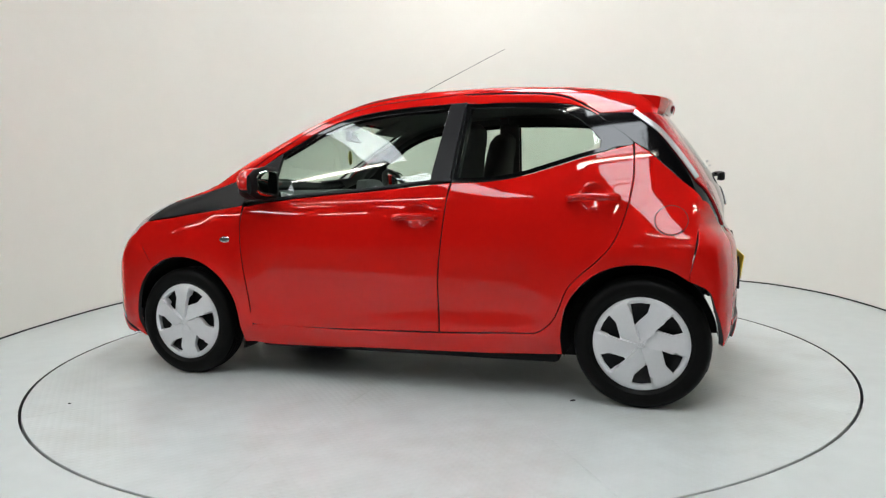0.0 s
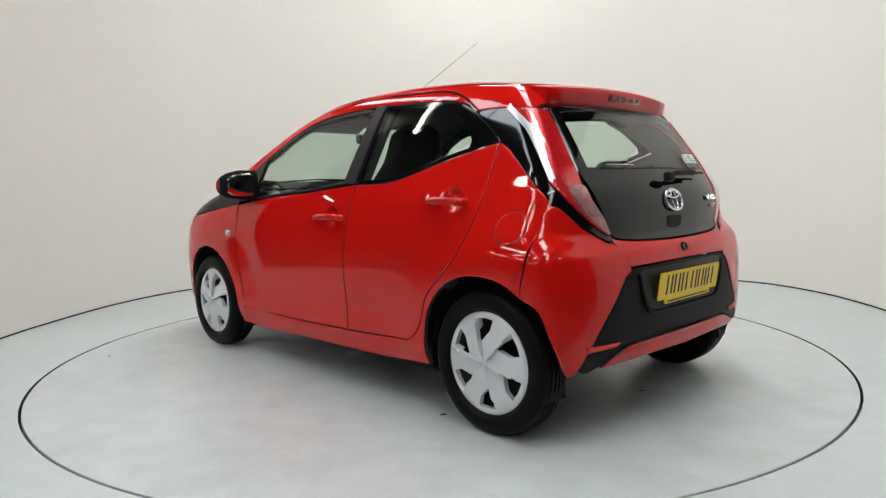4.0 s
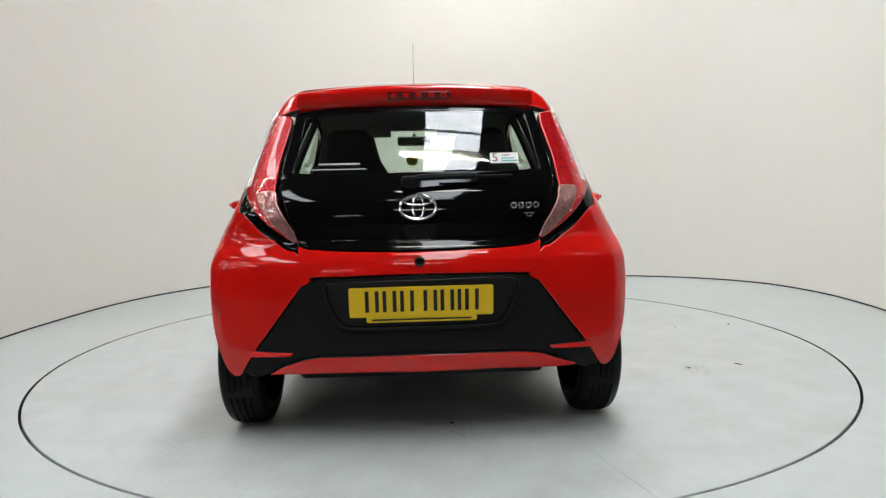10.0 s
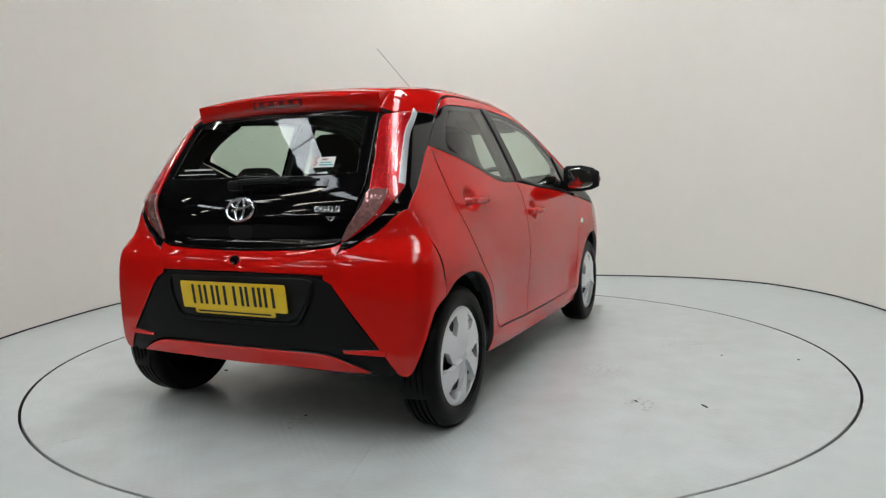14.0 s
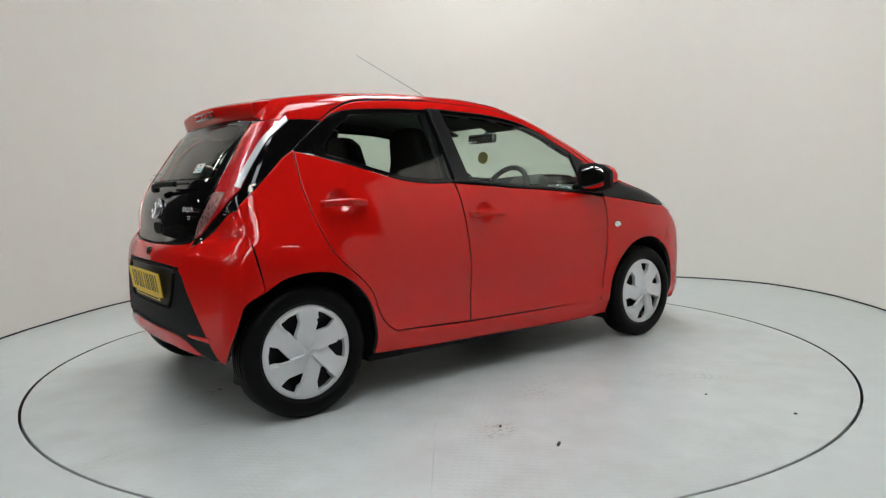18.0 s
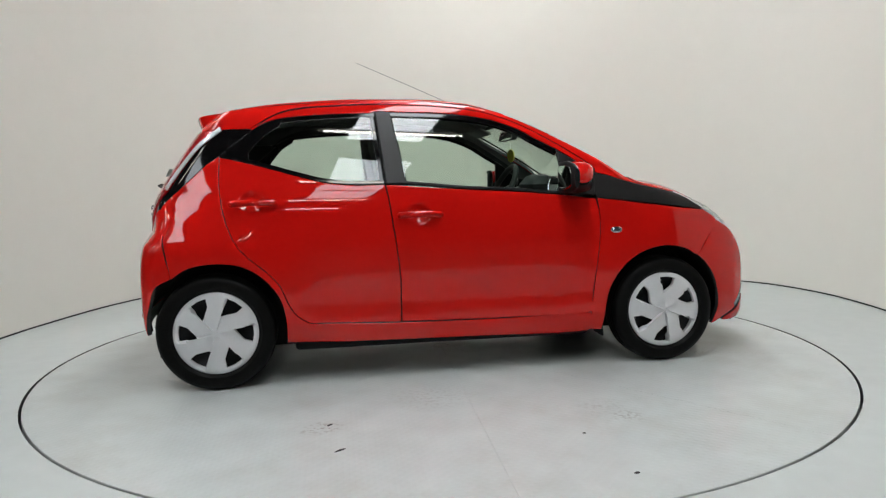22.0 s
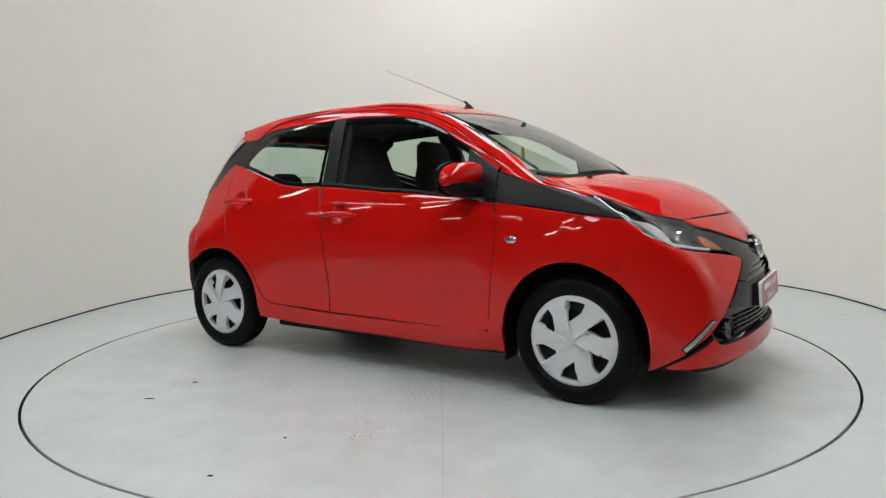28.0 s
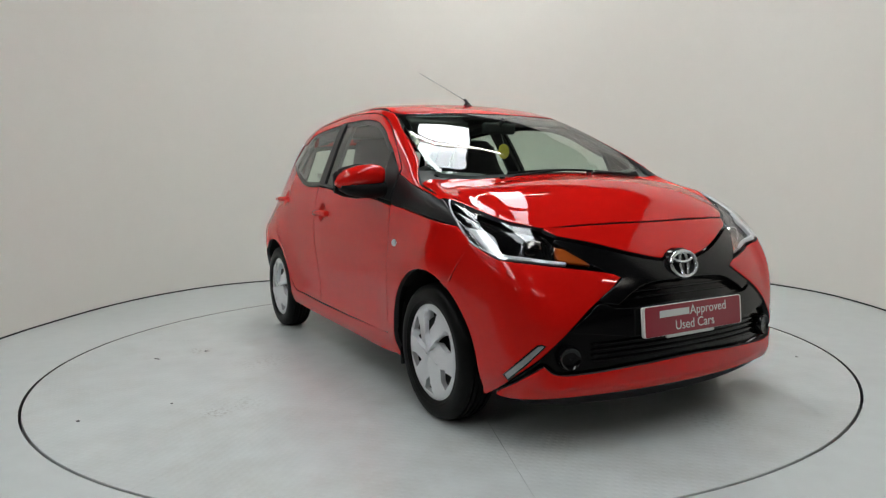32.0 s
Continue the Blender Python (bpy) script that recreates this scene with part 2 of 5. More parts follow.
def outline(text, step=0.02):
    """A closed line through the points u,v; ' / ' parts smooth runs at corners."""
    runs = [[np.array([float(c) for c in p.split(",")]) for p in r.split()] for r in text.split("/")]
    out = []
    for i, run in enumerate(runs):
        pts = run + [runs[(i + 1) % len(runs)][0]]
        for j in range(len(pts) - 1):
            p1, p2 = pts[j], pts[j + 1]
            p0 = pts[j - 1] if j else 2 * p1 - p2
            p3 = pts[j + 2] if j + 2 < len(pts) else 2 * p2 - p1
            n = max(1, int(np.ceil(np.linalg.norm(p2 - p1) / step)))
            for k in range(n):
                t = k / n
                out.append(0.5 * (2 * p1 + (p2 - p0) * t + (2 * p0 - 5 * p1 + 4 * p2 - p3) * t * t
                                  + (3 * p1 - p0 - 3 * p2 + p3) * t ** 3))
    out = np.array(out)
    area = np.sum(out[:, 0] * np.roll(out[:, 1], -1) - np.roll(out[:, 0], -1) * out[:, 1])
    return out if area > 0 else out[::-1].copy()


def inset(poly, d):
    a, b = np.roll(poly, 1, 0), np.roll(poly, -1, 0)
    e1, e2 = poly - a, b - poly
    n1 = np.stack([-e1[:, 1], e1[:, 0]], 1) / (np.linalg.norm(e1, axis=1)[:, None] + 1e-9)
    n2 = np.stack([-e2[:, 1], e2[:, 0]], 1) / (np.linalg.norm(e2, axis=1)[:, None] + 1e-9)
    n = n1 + n2
    ln = np.linalg.norm(n, axis=1)[:, None] + 1e-9
    n = n / ln
    return poly + n * d / np.clip(ln / 2, 0.45, 1)


def inside(poly, q):
    x, y = q[:, 0], q[:, 1]
    ok = np.zeros(len(q), bool)
    for (x1, y1), (x2, y2) in zip(poly, np.roll(poly, -1, 0)):
        c = (y1 > y) != (y2 > y)
        ok ^= c & (x < (x2 - x1) * (y - y1) / (y2 - y1 + 1e-12) + x1)
    return ok


def strip(text, w, step=0.02):
    """A band of width w along an open line, to its left (w > 0) or right."""
    pts = [np.array([float(c) for c in p.split(",")]) for p in text.split()]
    line = []
    for j in range(len(pts) - 1):
        p1, p2 = pts[j], pts[j + 1]
        p0 = pts[j - 1] if j else 2 * p1 - p2
        p3 = pts[j + 2] if j + 2 < len(pts) else 2 * p2 - p1
        n = max(1, int(np.ceil(np.linalg.norm(p2 - p1) / step)))
        for k in range(n):
            t = k / n
            line.append(0.5 * (2 * p1 + (p2 - p0) * t + (2 * p0 - 5 * p1 + 4 * p2 - p3) * t * t + (3 * p1 - p0 - 3 * p2 + p3) * t ** 3))
    line = np.array(line + [pts[-1]])
    d = np.gradient(line, axis=0)
    nrm = np.stack([-d[:, 1], d[:, 0]], 1) / np.linalg.norm(d, axis=1)[:, None]
    poly = np.concatenate([line, (line + nrm * w)[::-1]])
    area = np.sum(poly[:, 0] * np.roll(poly[:, 1], -1) - np.roll(poly[:, 0], -1) * poly[:, 1])
    return poly if area > 0 else poly[::-1].copy()


def mirrored(text, axis=0):
    """An outline for both sides of the middle, from one half, given from the middle's one end to the other."""
    runs = [[p.split(",") for p in r.split()] for r in text.split("/")]
    turn = lambda p: tuple("%.4f" % -float(c) if i == axis else c for i, c in enumerate(p))
    back = [[turn(p) for p in r[::-1]] for r in runs[::-1]]
    if len(runs) == 1:
        runs = [runs[0] + back[0][1:-1]]
    else:
        runs = [back[-1][:-1] + runs[0]] + runs[1:-1] + [runs[-1] + back[0][1:]] + back[1:-1]
    return " / ".join(" ".join(",".join(p) for p in r) for r in runs)


SHEETS = {}


def sheet(text, kind, gap, lift, depth, step, edge):
    """Points, normals and faces of a sheet cut from the body's form."""
    line = outline(text, step * 0.8) if isinstance(text, str) else text
    line = inset(line, gap) if gap else line
    rim = inset(line, edge)
    lo, hi = line.min(0), line.max(0)
    gx, gy = np.meshgrid(np.arange(lo[0], hi[0], step), np.arange(lo[1], hi[1], step))
    gx[1::2] += step / 2
    grid = np.stack([gx.ravel(), gy.ravel()], 1)
    core = inset(line, edge + step * 0.45)
    grid = grid[inside(core, grid) & inside(rim, grid)]
    n = len(rim)
    flat = [Vector(p) for p in rim] + [Vector(p) for p in grid]
    vs, _, fs, *_ = delaunay_2d_cdt(flat, [(i, (i + 1) % n) for i in range(n)], [], 1, 1e-6)
    uv = np.array([(v.x, v.y) for v in vs])
    met = meet(kind, np.concatenate([uv, line, rim]))
    pos, outer = met[:len(uv)], met[len(uv):len(uv) + n]
    nor = body_normal(met[:len(uv) + n])
    nor, onor = nor[:len(uv)], nor[len(uv):]
    bend = outer - met[len(uv) + n:]
    bend /= np.linalg.norm(bend, axis=1)[:, None] + 1e-9
    verts = [pos + nor * lift, outer + onor * (lift - edge * 0.6), outer + onor * (lift - edge * 0.6), outer + onor * (lift - depth)]
    norms = [nor, onor * 0.6 + bend * 0.8, bend, bend]
    k = len(uv)
    faces = [tuple(f) for f in fs]
    ids = {}
    for i in range(k):
        ids.setdefault((round(uv[i, 0], 5), round(uv[i, 1], 5)), i)
    ring = [ids.get((round(p[0], 5), round(p[1], 5))) for p in rim]
    if None in ring:
        ring = [int(np.argmin(((uv - p) ** 2).sum(1))) for p in rim]
    for i in range(n):
        j = (i + 1) % n
        if ring[i] != ring[j]:
            faces.append((ring[i], k + i, k + j, ring[j]))
        else:
            faces.append((ring[i], k + i, k + j))
        faces.append((k + n + i, k + 2 * n + i, k + 2 * n + j, k + n + j))
    verts, norms = np.concatenate(verts), np.concatenate(norms)
    norms /= np.linalg.norm(norms, axis=1)[:, None]
    back = len(faces), pos + nor * (lift - depth), nor, [tuple(f) for f in fs]
    # turn every face to the side of its normals
    tri = np.array([f[:3] for f in faces])
    up = np.einsum("ij,ij->i", np.cross(verts[tri[:, 1]] - verts[tri[:, 0]], verts[tri[:, 2]] - verts[tri[:, 0]]), norms[tri].sum(1)) >= 0
    fixed = [f if ok else f[::-1] for f, ok in zip(faces, up)]
    return verts, norms, fixed, back


def panel(name, text, kind, mat, parent, label="", gap=0.0022, lift=0.0, depth=0.022, step=0.028, edge=0.0035, flip=False):
    """A sheet cut from the body's form along an outline, with rolled edges that turn inwards. flip: mirrored to the other side."""
    key = (text if isinstance(text, str) else text.tobytes(), kind, gap, lift, depth, step, edge)
    if key not in SHEETS:
        SHEETS[key] = sheet(text, kind, gap, lift, depth, step, edge)
    verts, norms, fixed, (count, low, low_n, tris) = SHEETS[key]
    verts, norms = verts.copy(), norms.copy()
    if mat is RED:                                                            # painted sheets have a dark inner face
        base = len(verts)
        verts, norms = np.concatenate([verts, low]), np.concatenate([norms, -low_n])
        ok = [np.dot(np.cross(low[f[1]] - low[f[0]], low[f[2]] - low[f[0]]), low_n[f[0]]) < 0 for f in tris]
        fixed = fixed + [tuple(base + v for v in (f if o else f[::-1])) for f, o in zip(tris, ok)]
    if flip:
        verts[:, 1] *= -1
        norms[:, 1] *= -1
        fixed = [f[::-1] for f in fixed]
    me = bpy.data.meshes.new(name)
    me.from_pydata(verts.tolist(), [], fixed)
    me.materials.append(mat)
    if mat is RED:
        # turned-in edges get the dark colour too, as painted-in shade of the gaps
        me.materials.append(INNER)
        me.polygons.foreach_set("material_index", [0] * len(tris) + [0, 1] * ((count - len(tris)) // 2) + [1] * len(tris))
    me.shade_smooth()
    me.normals_split_custom_set_from_vertices(norms.tolist())
    ob = new(name, me)
    ob.parent = parent
    if label:
        ob["label"] = label
    return ob


def pair(name, text, kind, mat, parents, label="", **kw):
    """The same sheet on the car's right and left."""
    pr = parents if isinstance(parents, (list, tuple)) else (parents, parents)
    return [panel(name, text, kind, mat, pr[0], label, **kw), panel(name, text, kind, mat, pr[1], label, flip=True, **kw)]


# ---------------------------------------------------------------- the studio
def setting(ob, label, category):
    return tagged(ob, label, category, kind="structure")


TABLE_R = 2.19
bm = bmesh.new()
outer = [bm.verts.new((sx * 3.7, sy, 0)) for sx, sy in ((-1, -2.4), (1, -2.4), (1, 3.7), (-1, 3.7))]
ring = [bm.verts.new(((TABLE_R + 0.004) * math.cos(a), (TABLE_R + 0.004) * math.sin(a), 0)) for a in np.linspace(0, 2 * math.pi, 160, endpoint=False)]
low = [bm.verts.new((v.co.x, v.co.y, -0.05)) for v in ring]
es = [bm.edges.new((a, b)) for loop in (outer, ring) for a, b in zip(loop, loop[1:] + loop[:1])]
bmesh.ops.triangle_fill(bm, use_beauty=True, use_dissolve=False, edges=es)
for i in range(len(ring)):
    bm.faces.new((ring[i], ring[i - 1], low[i - 1], low[i]))
bm.faces.new(low)
for f in bm.faces:
    if abs(f.normal.z) > 0.5 and f.normal.z < 0:
        f.normal_flip()
floor = setting(part("floor", bm, FLOOR, smooth=False), "pale grey painted workshop floor round the turntable", "floor")
floor.data.materials.append(JOINT)
for f in floor.data.polygons:
    f.material_index = 1 if f.center.z < -0.01 else 0
bm = bmesh.new()
for dims in ((-20, -3.7, -22, 5.5), (3.7, 11, -22, 5.5), (-3.7, 3.7, -22, -2.4), (-3.7, 3.7, 3.7, 5.5)):
    box(bm, *dims, -0.1, 0)
setting(part("floor_hall", bm, CONCRETE, smooth=False), "bare dark concrete floor of the workshop", "floor")



def wall_strip(name, text, z0, z1, thick, mat, step=0.06):
    """An upright curved wall along open points."""
    pts = [np.array([float(c) for c in p.split(",")]) for p in text.split()]
    line = []
    for j in range(len(pts) - 1):
        p1, p2 = pts[j], pts[j + 1]
        p0 = pts[j - 1] if j else 2 * p1 - p2
        p3 = pts[j + 2] if j + 2 < len(pts) else 2 * p2 - p1
        n = max(1, int(np.linalg.norm(p2 - p1) / step))
        for k in range(n):
            t = k / n
            line.append(0.5 * (2 * p1 + (p2 - p0) * t + (2 * p0 - 5 * p1 + 4 * p2 - p3) * t * t + (3 * p1 - p0 - 3 * p2 + p3) * t ** 3))
    line = np.array(line + [pts[-1]])
    d = np.gradient(line, axis=0)
    nrm = np.stack([-d[:, 1], d[:, 0]], 1) / np.linalg.norm(d, axis=1)[:, None]
    bm = bmesh.new()
    cols = [[bm.verts.new((*(p + q * o), z)) for o, z in ((0, z0), (0, z1), (thick, z1), (thick, z0))] for p, q in zip(line, nrm)]
    for a, b in zip(cols, cols[1:]):
        for k in range(4):
            bm.faces.new((a[k], a[(k + 1) % 4], b[(k + 1) % 4], b[k]))
    bm.faces.new(cols[0])
    bm.faces.new(cols[-1][::-1])
    bmesh.ops.recalc_face_normals(bm, faces=bm.faces)
    return part(name, bm, mat)


WALL_PLAN = ("-2.99,0.40 -2.97,0.9 -2.86,1.7 -2.62,2.36 -2.2,2.9 -1.5,3.2 -0.5,3.28 0.6,3.2 1.5,3.0 2.2,2.78 2.7,2.5 "
             "3.05,2.1 3.22,1.55 3.24,1.0 3.19,0.4 3.12,-0.4 3.06,-1.3 3.02,-2.3")
setting(wall_strip("wall_studio", WALL_PLAN, 0.012, 3.6, 0.10, WALL), "plain off-white curved studio wall", "wall")
setting(wall_strip("baseboard", WALL_PLAN, 0.0, 0.012, 0.09, JOINT), "thin dark joint along the foot of the curved wall", "baseboard")

# the plain workshop hall that closes the place
for nm, dims in (("wall_north", (-20.1, 11.1, 5.5, 5.6)), ("wall_south", (-20.1, 11.1, -22.1, -22.0)),
                 ("wall_west", (-20.1, -20.0, -22.0, 5.5)), ("wall_east", (11.0, 11.1, -22.0, 5.5))):
    setting(part(nm, box(bmesh.new(), *dims, 0, CEIL), HALL, smooth=False), "plain grey workshop wall", "wall")

bm = bmesh.new()
box(bm, -20.1, 11.1, -22.1, 5.6, CEIL, CEIL + 0.1)
ceiling = setting(part("ceiling", bm, CLAD, smooth=False), "dark clad workshop roof with rooflights", "ceiling")
SKY_GLOW = glow("daylit_rooflight_sheet", (0.88, 0.93, 0.97), 18.3)
# same daylight, set weaker over side bay and rear to balance the light
DIM_GLOW = glow("dimmed_rooflight_sheet", (0.88, 0.94, 1.0), 11.0)
TUBE_GLOW = glow("tube_glow", (1.0, 0.945, 0.84), 42.0)


def rooflight(x, y, w, d, sheet_glow):
    lit = new("rooflight")
    lit.matrix_world = pose(x, y, CEIL)
    bm = bmesh.new()
    box(bm, -w / 2, w / 2, -d / 2, d / 2, -0.012, -0.004)
    part("pane", bm, sheet_glow, lit, "daylit translucent sheet", smooth=False)
    for sx in (-1, 1):
        part("frame", box(bmesh.new(), sx * (w / 2 + 0.03) - 0.03, sx * (w / 2 + 0.03) + 0.03, -d / 2 - 0.06, d / 2 + 0.06, -0.06, 0, 0.005), STEEL, lit)
        part("frame", box(bmesh.new(), -w / 2, w / 2, sx * (d / 2 + 0.03) - 0.03, sx * (d / 2 + 0.03) + 0.03, -0.06, 0, 0.005), STEEL, lit)
    for k in (-1, 1):
        part("glazing_bar", box(bmesh.new(), -w / 2, w / 2, k * d / 6 - 0.02, k * d / 6 + 0.02, -0.04, -0.014, 0.004), STEEL, lit)
    return tagged(lit, "daylit rooflight sheet in a dark steel frame", "rooflight", group="rooflights")


def ceiling_light(x, y, z, length, turn=0):
    fit = new("ceiling_light")
    fit.matrix_world = pose(x, y, z, 0, 0, turn)
    bm = bmesh.new()
    box(bm, -length / 2 - 0.05, length / 2 + 0.05, -0.05, 0.05, 0.035, 0.09, 0.01)
    part("housing", bm, WHITE, fit)
    bm = bmesh.new()
    tube(bm, [(-length / 2, 0, 0), (length / 2, 0, 0)], 0.028, 10)
    part("fluorescent_tube", bm, TUBE_GLOW, fit, "glowing white fluorescent tube")
    for sx in (-1, 1):
        bm = bmesh.new()
        tube(bm, [(sx * length * 0.35, 0, 0.08), (sx * length * 0.35, 0, CEIL - z)], 0.006, 6)
        part("hanger", bm, STEEL, fit)
    return tagged(fit, "long white fluorescent batten hung from the roof", "ceiling light", group="ceiling lights")


# rooflights over the studio and the bay beside it, with battens slung across them
for y in (-5.3, -1.75, 1.8):
    rooflight(0.58, y, 0.92, 3.1, SKY_GLOW if y > -3 else DIM_GLOW)
    rooflight(-3.4, y, 0.62, 3.1, DIM_GLOW)
for x, y, z in ((0.5, -2.55, 4.5), (0.45, -4.1, 4.5), (0.2, -6.3, 4.5), (-3.6, -2.75, 4.3), (-4.3, -5.3, 4.3), (4.5, -4.4, 4.3), (-3.6, 0.6, 4.3)):
    ceiling_light(x, y, z, 1.5)
# the bays beyond
for x in (-12.4, -7.9):
    for y in (-9.6, -3.6):
        rooflight(x, y, 0.7, 1.8, SKY_GLOW)
for x, y in ((-7.9, -6.6), (-7.9, -0.8), (-9.0, -8.8), (-3.0, -12.8), (0.3, -9.2), (-7.9, -3.6), (-12.4, -3.6), (-12.4, -8.0), (-16.5, -3.6), (-16.5, -8.0), (-6.4, 2.2), (-10.5, 2.2), (-5.8, -3.3), (-5.8, -5.3), (-10.1, -4.6)):
    ceiling_light(x, y, 4.3, 1.5)
ceiling_light(0.45, 1.4, 4.05, 1.6)

# ---------------------------------------------------------------- turntable
def deck_material():
    """Grey floor paint on chequer plate, with a few brown scuffs."""
    m = material("turntable_paint", (0.505, 0.535, 0.525), 0.28, grain=0.13, grain_scale=5.5)
    n, l = m.node_tree.nodes, m.node_tree.links
    b = n["Principled BSDF"]
    co = n.new("ShaderNodeTexCoord")
    xyz = n.new("ShaderNodeSeparateXYZ")
    l.new(co.outputs["Object"], xyz.inputs[0])

    def calc(op, a, c=None):
        q = n.new("ShaderNodeMath")
        q.operation = op
        for i, v in enumerate((a, c)):
            if v is not None:
                if isinstance(v, (int, float)):
                    q.inputs[i].default_value = v
                else:
                    l.new(v, q.inputs[i])
        return q.outputs[0]
    # raised lozenges
    px, py = calc("SINE", calc("MULTIPLY", xyz.outputs[0], 150.0)), calc("SINE", calc("MULTIPLY", xyz.outputs[1], 150.0))
    lump = calc("MAXIMUM", calc("MULTIPLY", px, py), 0.0)
    bump = n.new("ShaderNodeBump")
    bump.inputs["Strength"].default_value, bump.inputs["Distance"].default_value = 0.4, 0.0012
    l.new(lump, bump.inputs["Height"])
    l.new(bump.outputs[0], b.inputs["Normal"])
    # scuffs: (x, y, size)
    total = None
    for x, y, r in ((-0.68, -1.29, 0.10), (-0.74, -1.32, 0.05), (0.56, -1.42, 0.09), (-1.42, -0.01, 0.10), (-1.5, -0.03, 0.05), (0.5, -1.3, 0.16), (-0.2, -1.0, 0.25), (1.75, 0.3, 0.22)):
        d = n.new("ShaderNodeVectorMath")
        d.operation = "DISTANCE"
        l.new(co.outputs["Object"], d.inputs[0])
        d.inputs[1].default_value = (x, y, 0)
        w = calc("MULTIPLY", calc("SUBTRACT", 1.0, calc("MINIMUM", calc("DIVIDE", d.outputs["Value"], r), 1.0)), 1.0 if r < 0.12 else 0.35)
        total = w if total is None else calc("MAXIMUM", total, w)
    speck = n.new("ShaderNodeTexNoise")
    speck.inputs["Scale"].default_value, speck.inputs["Detail"].default_value = 45, 5
    l.new(co.outputs["Object"], speck.inputs["Vector"])
    ramp = n.new("ShaderNodeMapRange")
    ramp.inputs["From Min"].default_value, ramp.inputs["From Max"].default_value = 0.50, 0.62
    l.new(speck.outputs[0], ramp.inputs["Value"])
    mix = n.new("ShaderNodeMix")
    mix.data_type = "RGBA"
    l.new(calc("MULTIPLY", calc("MULTIPLY", ramp.outputs[0], total), 0.75), mix.inputs["Factor"])
    old = b.inputs["Base Color"].links[0].from_socket
    l.new(old, mix.inputs[6])
    mix.inputs[7].default_value = (0.13, 0.095, 0.065, 1)
    # faint worn patches and tyre dust
    cloud, worn, soil = n.new("ShaderNodeTexNoise"), n.new("ShaderNodeMapRange"), n.new("ShaderNodeMix")
    cloud.inputs["Scale"].default_value, cloud.inputs["Detail"].default_value, cloud.inputs["Roughness"].default_value = 1.7, 9, 0.68
    l.new(co.outputs["Object"], cloud.inputs["Vector"])
    worn.inputs["From Min"].default_value, worn.inputs["From Max"].default_value, worn.inputs["To Max"].default_value = 0.50, 0.74, 0.5
    l.new(cloud.outputs[0], worn.inputs["Value"])
    soil.data_type = "RGBA"
    l.new(worn.outputs[0], soil.inputs["Factor"])
    l.new(mix.outputs[2], soil.inputs[6])
    soil.inputs[7].default_value = (0.37, 0.36, 0.32, 1)
    l.new(soil.outputs[2], b.inputs["Base Color"])
    return m


DECK = deck_material()
turntable = tagged(new("turntable"), "round grey painted turntable flush with the floor, scuffed and marked", "turntable")
for k in range(10):
    a0 = radians(-56 + 36 * k)
    bm = bmesh.new()
    gap, n = 0.0005, 18
    rings = []
    for r in (0.05, 0.4, 0.8, 1.2, 1.6, 2.0, TABLE_R - 0.010, TABLE_R - 0.008):
        da = gap / r
        rings.append([bm.verts.new((r * math.cos(a), r * math.sin(a), 0.0 if r < TABLE_R - 0.009 else -0.003)) for a in np.linspace(a0 + da, a0 + radians(36) - da, n + 1)])
    for ra, rb in zip(rings, rings[1:]):
        for i in range(n):
            bm.faces.new((ra[i], rb[i], rb[i + 1], ra[i + 1]))
    edge = [e for e in bm.edges if len(e.link_faces) == 1]
    g = bmesh.ops.extrude_edge_only(bm, edges=edge)
    for v in g["geom"]:
        if isinstance(v, bmesh.types.BMVert):
            v.co.z = -0.03
    part("deck_plate", bm, DECK, turntable)
bm = bmesh.new()
lathe(bm, [(0.001, 0.0), (0.045, 0.0), (0.048, -0.002), (0.048, -0.03)], 32)
part("centre_cap", bm, DECK, turntable)
for x, y, w, d, a in ((-0.62, -1.55, 0.055, 0.014, 35), (0.36, -1.955, 0.026, 0.016, 20), (0.32, -1.575, 0.016, 0.012, 0), (-0.92, 0.855, 0.035, 0.02, 60), (-0.66, -1.27, 0.03, 0.012, 40), (-1.36, 0.0, 0.025, 0.014, 10), (1.31, 1.5, 0.02, 0.012, 0)):
    bm = bmesh.new()
    cyl(bm, pose(x, y, 0.0012, 0, 0, a) @ Matrix.Diagonal((w / 2, d / 2, 1, 1)), 1.0, 0.6, 0.0024, 9)
    part("dark_scrap", bm, JOINT, turntable, "small dark scrap of dirt on the plates")

# ---------------------------------------------------------------- the car
car = tagged(new("car"), "glossy red five-door city car with black trim, parked on a turntable", "car")
ARCH_R = "-0.82,0.33 -0.85,0.45 -0.93,0.55 -1.03,0.607 -1.15,0.622 -1.26,0.605 -1.345,0.555"
REAR_CUT = "-0.70,0.307 -0.74,0.328 -0.78,0.365 -0.81,0.42 -0.845,0.505 -0.90,0.57 -0.98,0.64 -1.04,0.71 -1.08,0.80 -1.103,0.88 -1.118,0.97 -1.122,1.05"
MID_CUT = "-0.30,0.92 -0.283,0.78 -0.265,0.64 -0.252,0.49"
FRONT_CUT = "0.80,0.81 0.80,0.72 0.79,0.61 0.77,0.46 0.76,0.36"


def turned(text):
    return " ".join(text.split()[::-1])


# --- body sides, with the sills
sides = pair("side_panel", "-1.12,1.14 / -1.18,1.10 -1.30,0.985 -1.40,0.885 / -1.378,0.76 -1.35,0.60 / " + turned(ARCH_R)
             + " / -0.82,0.215 / -0.5,0.20 0.1,0.19 0.748,0.187 / 0.748,0.2885 / 0.23,0.2795 -0.25,0.2865 -0.5,0.2965 / " + REAR_CUT, "R", RED, car, gap=0.0009)
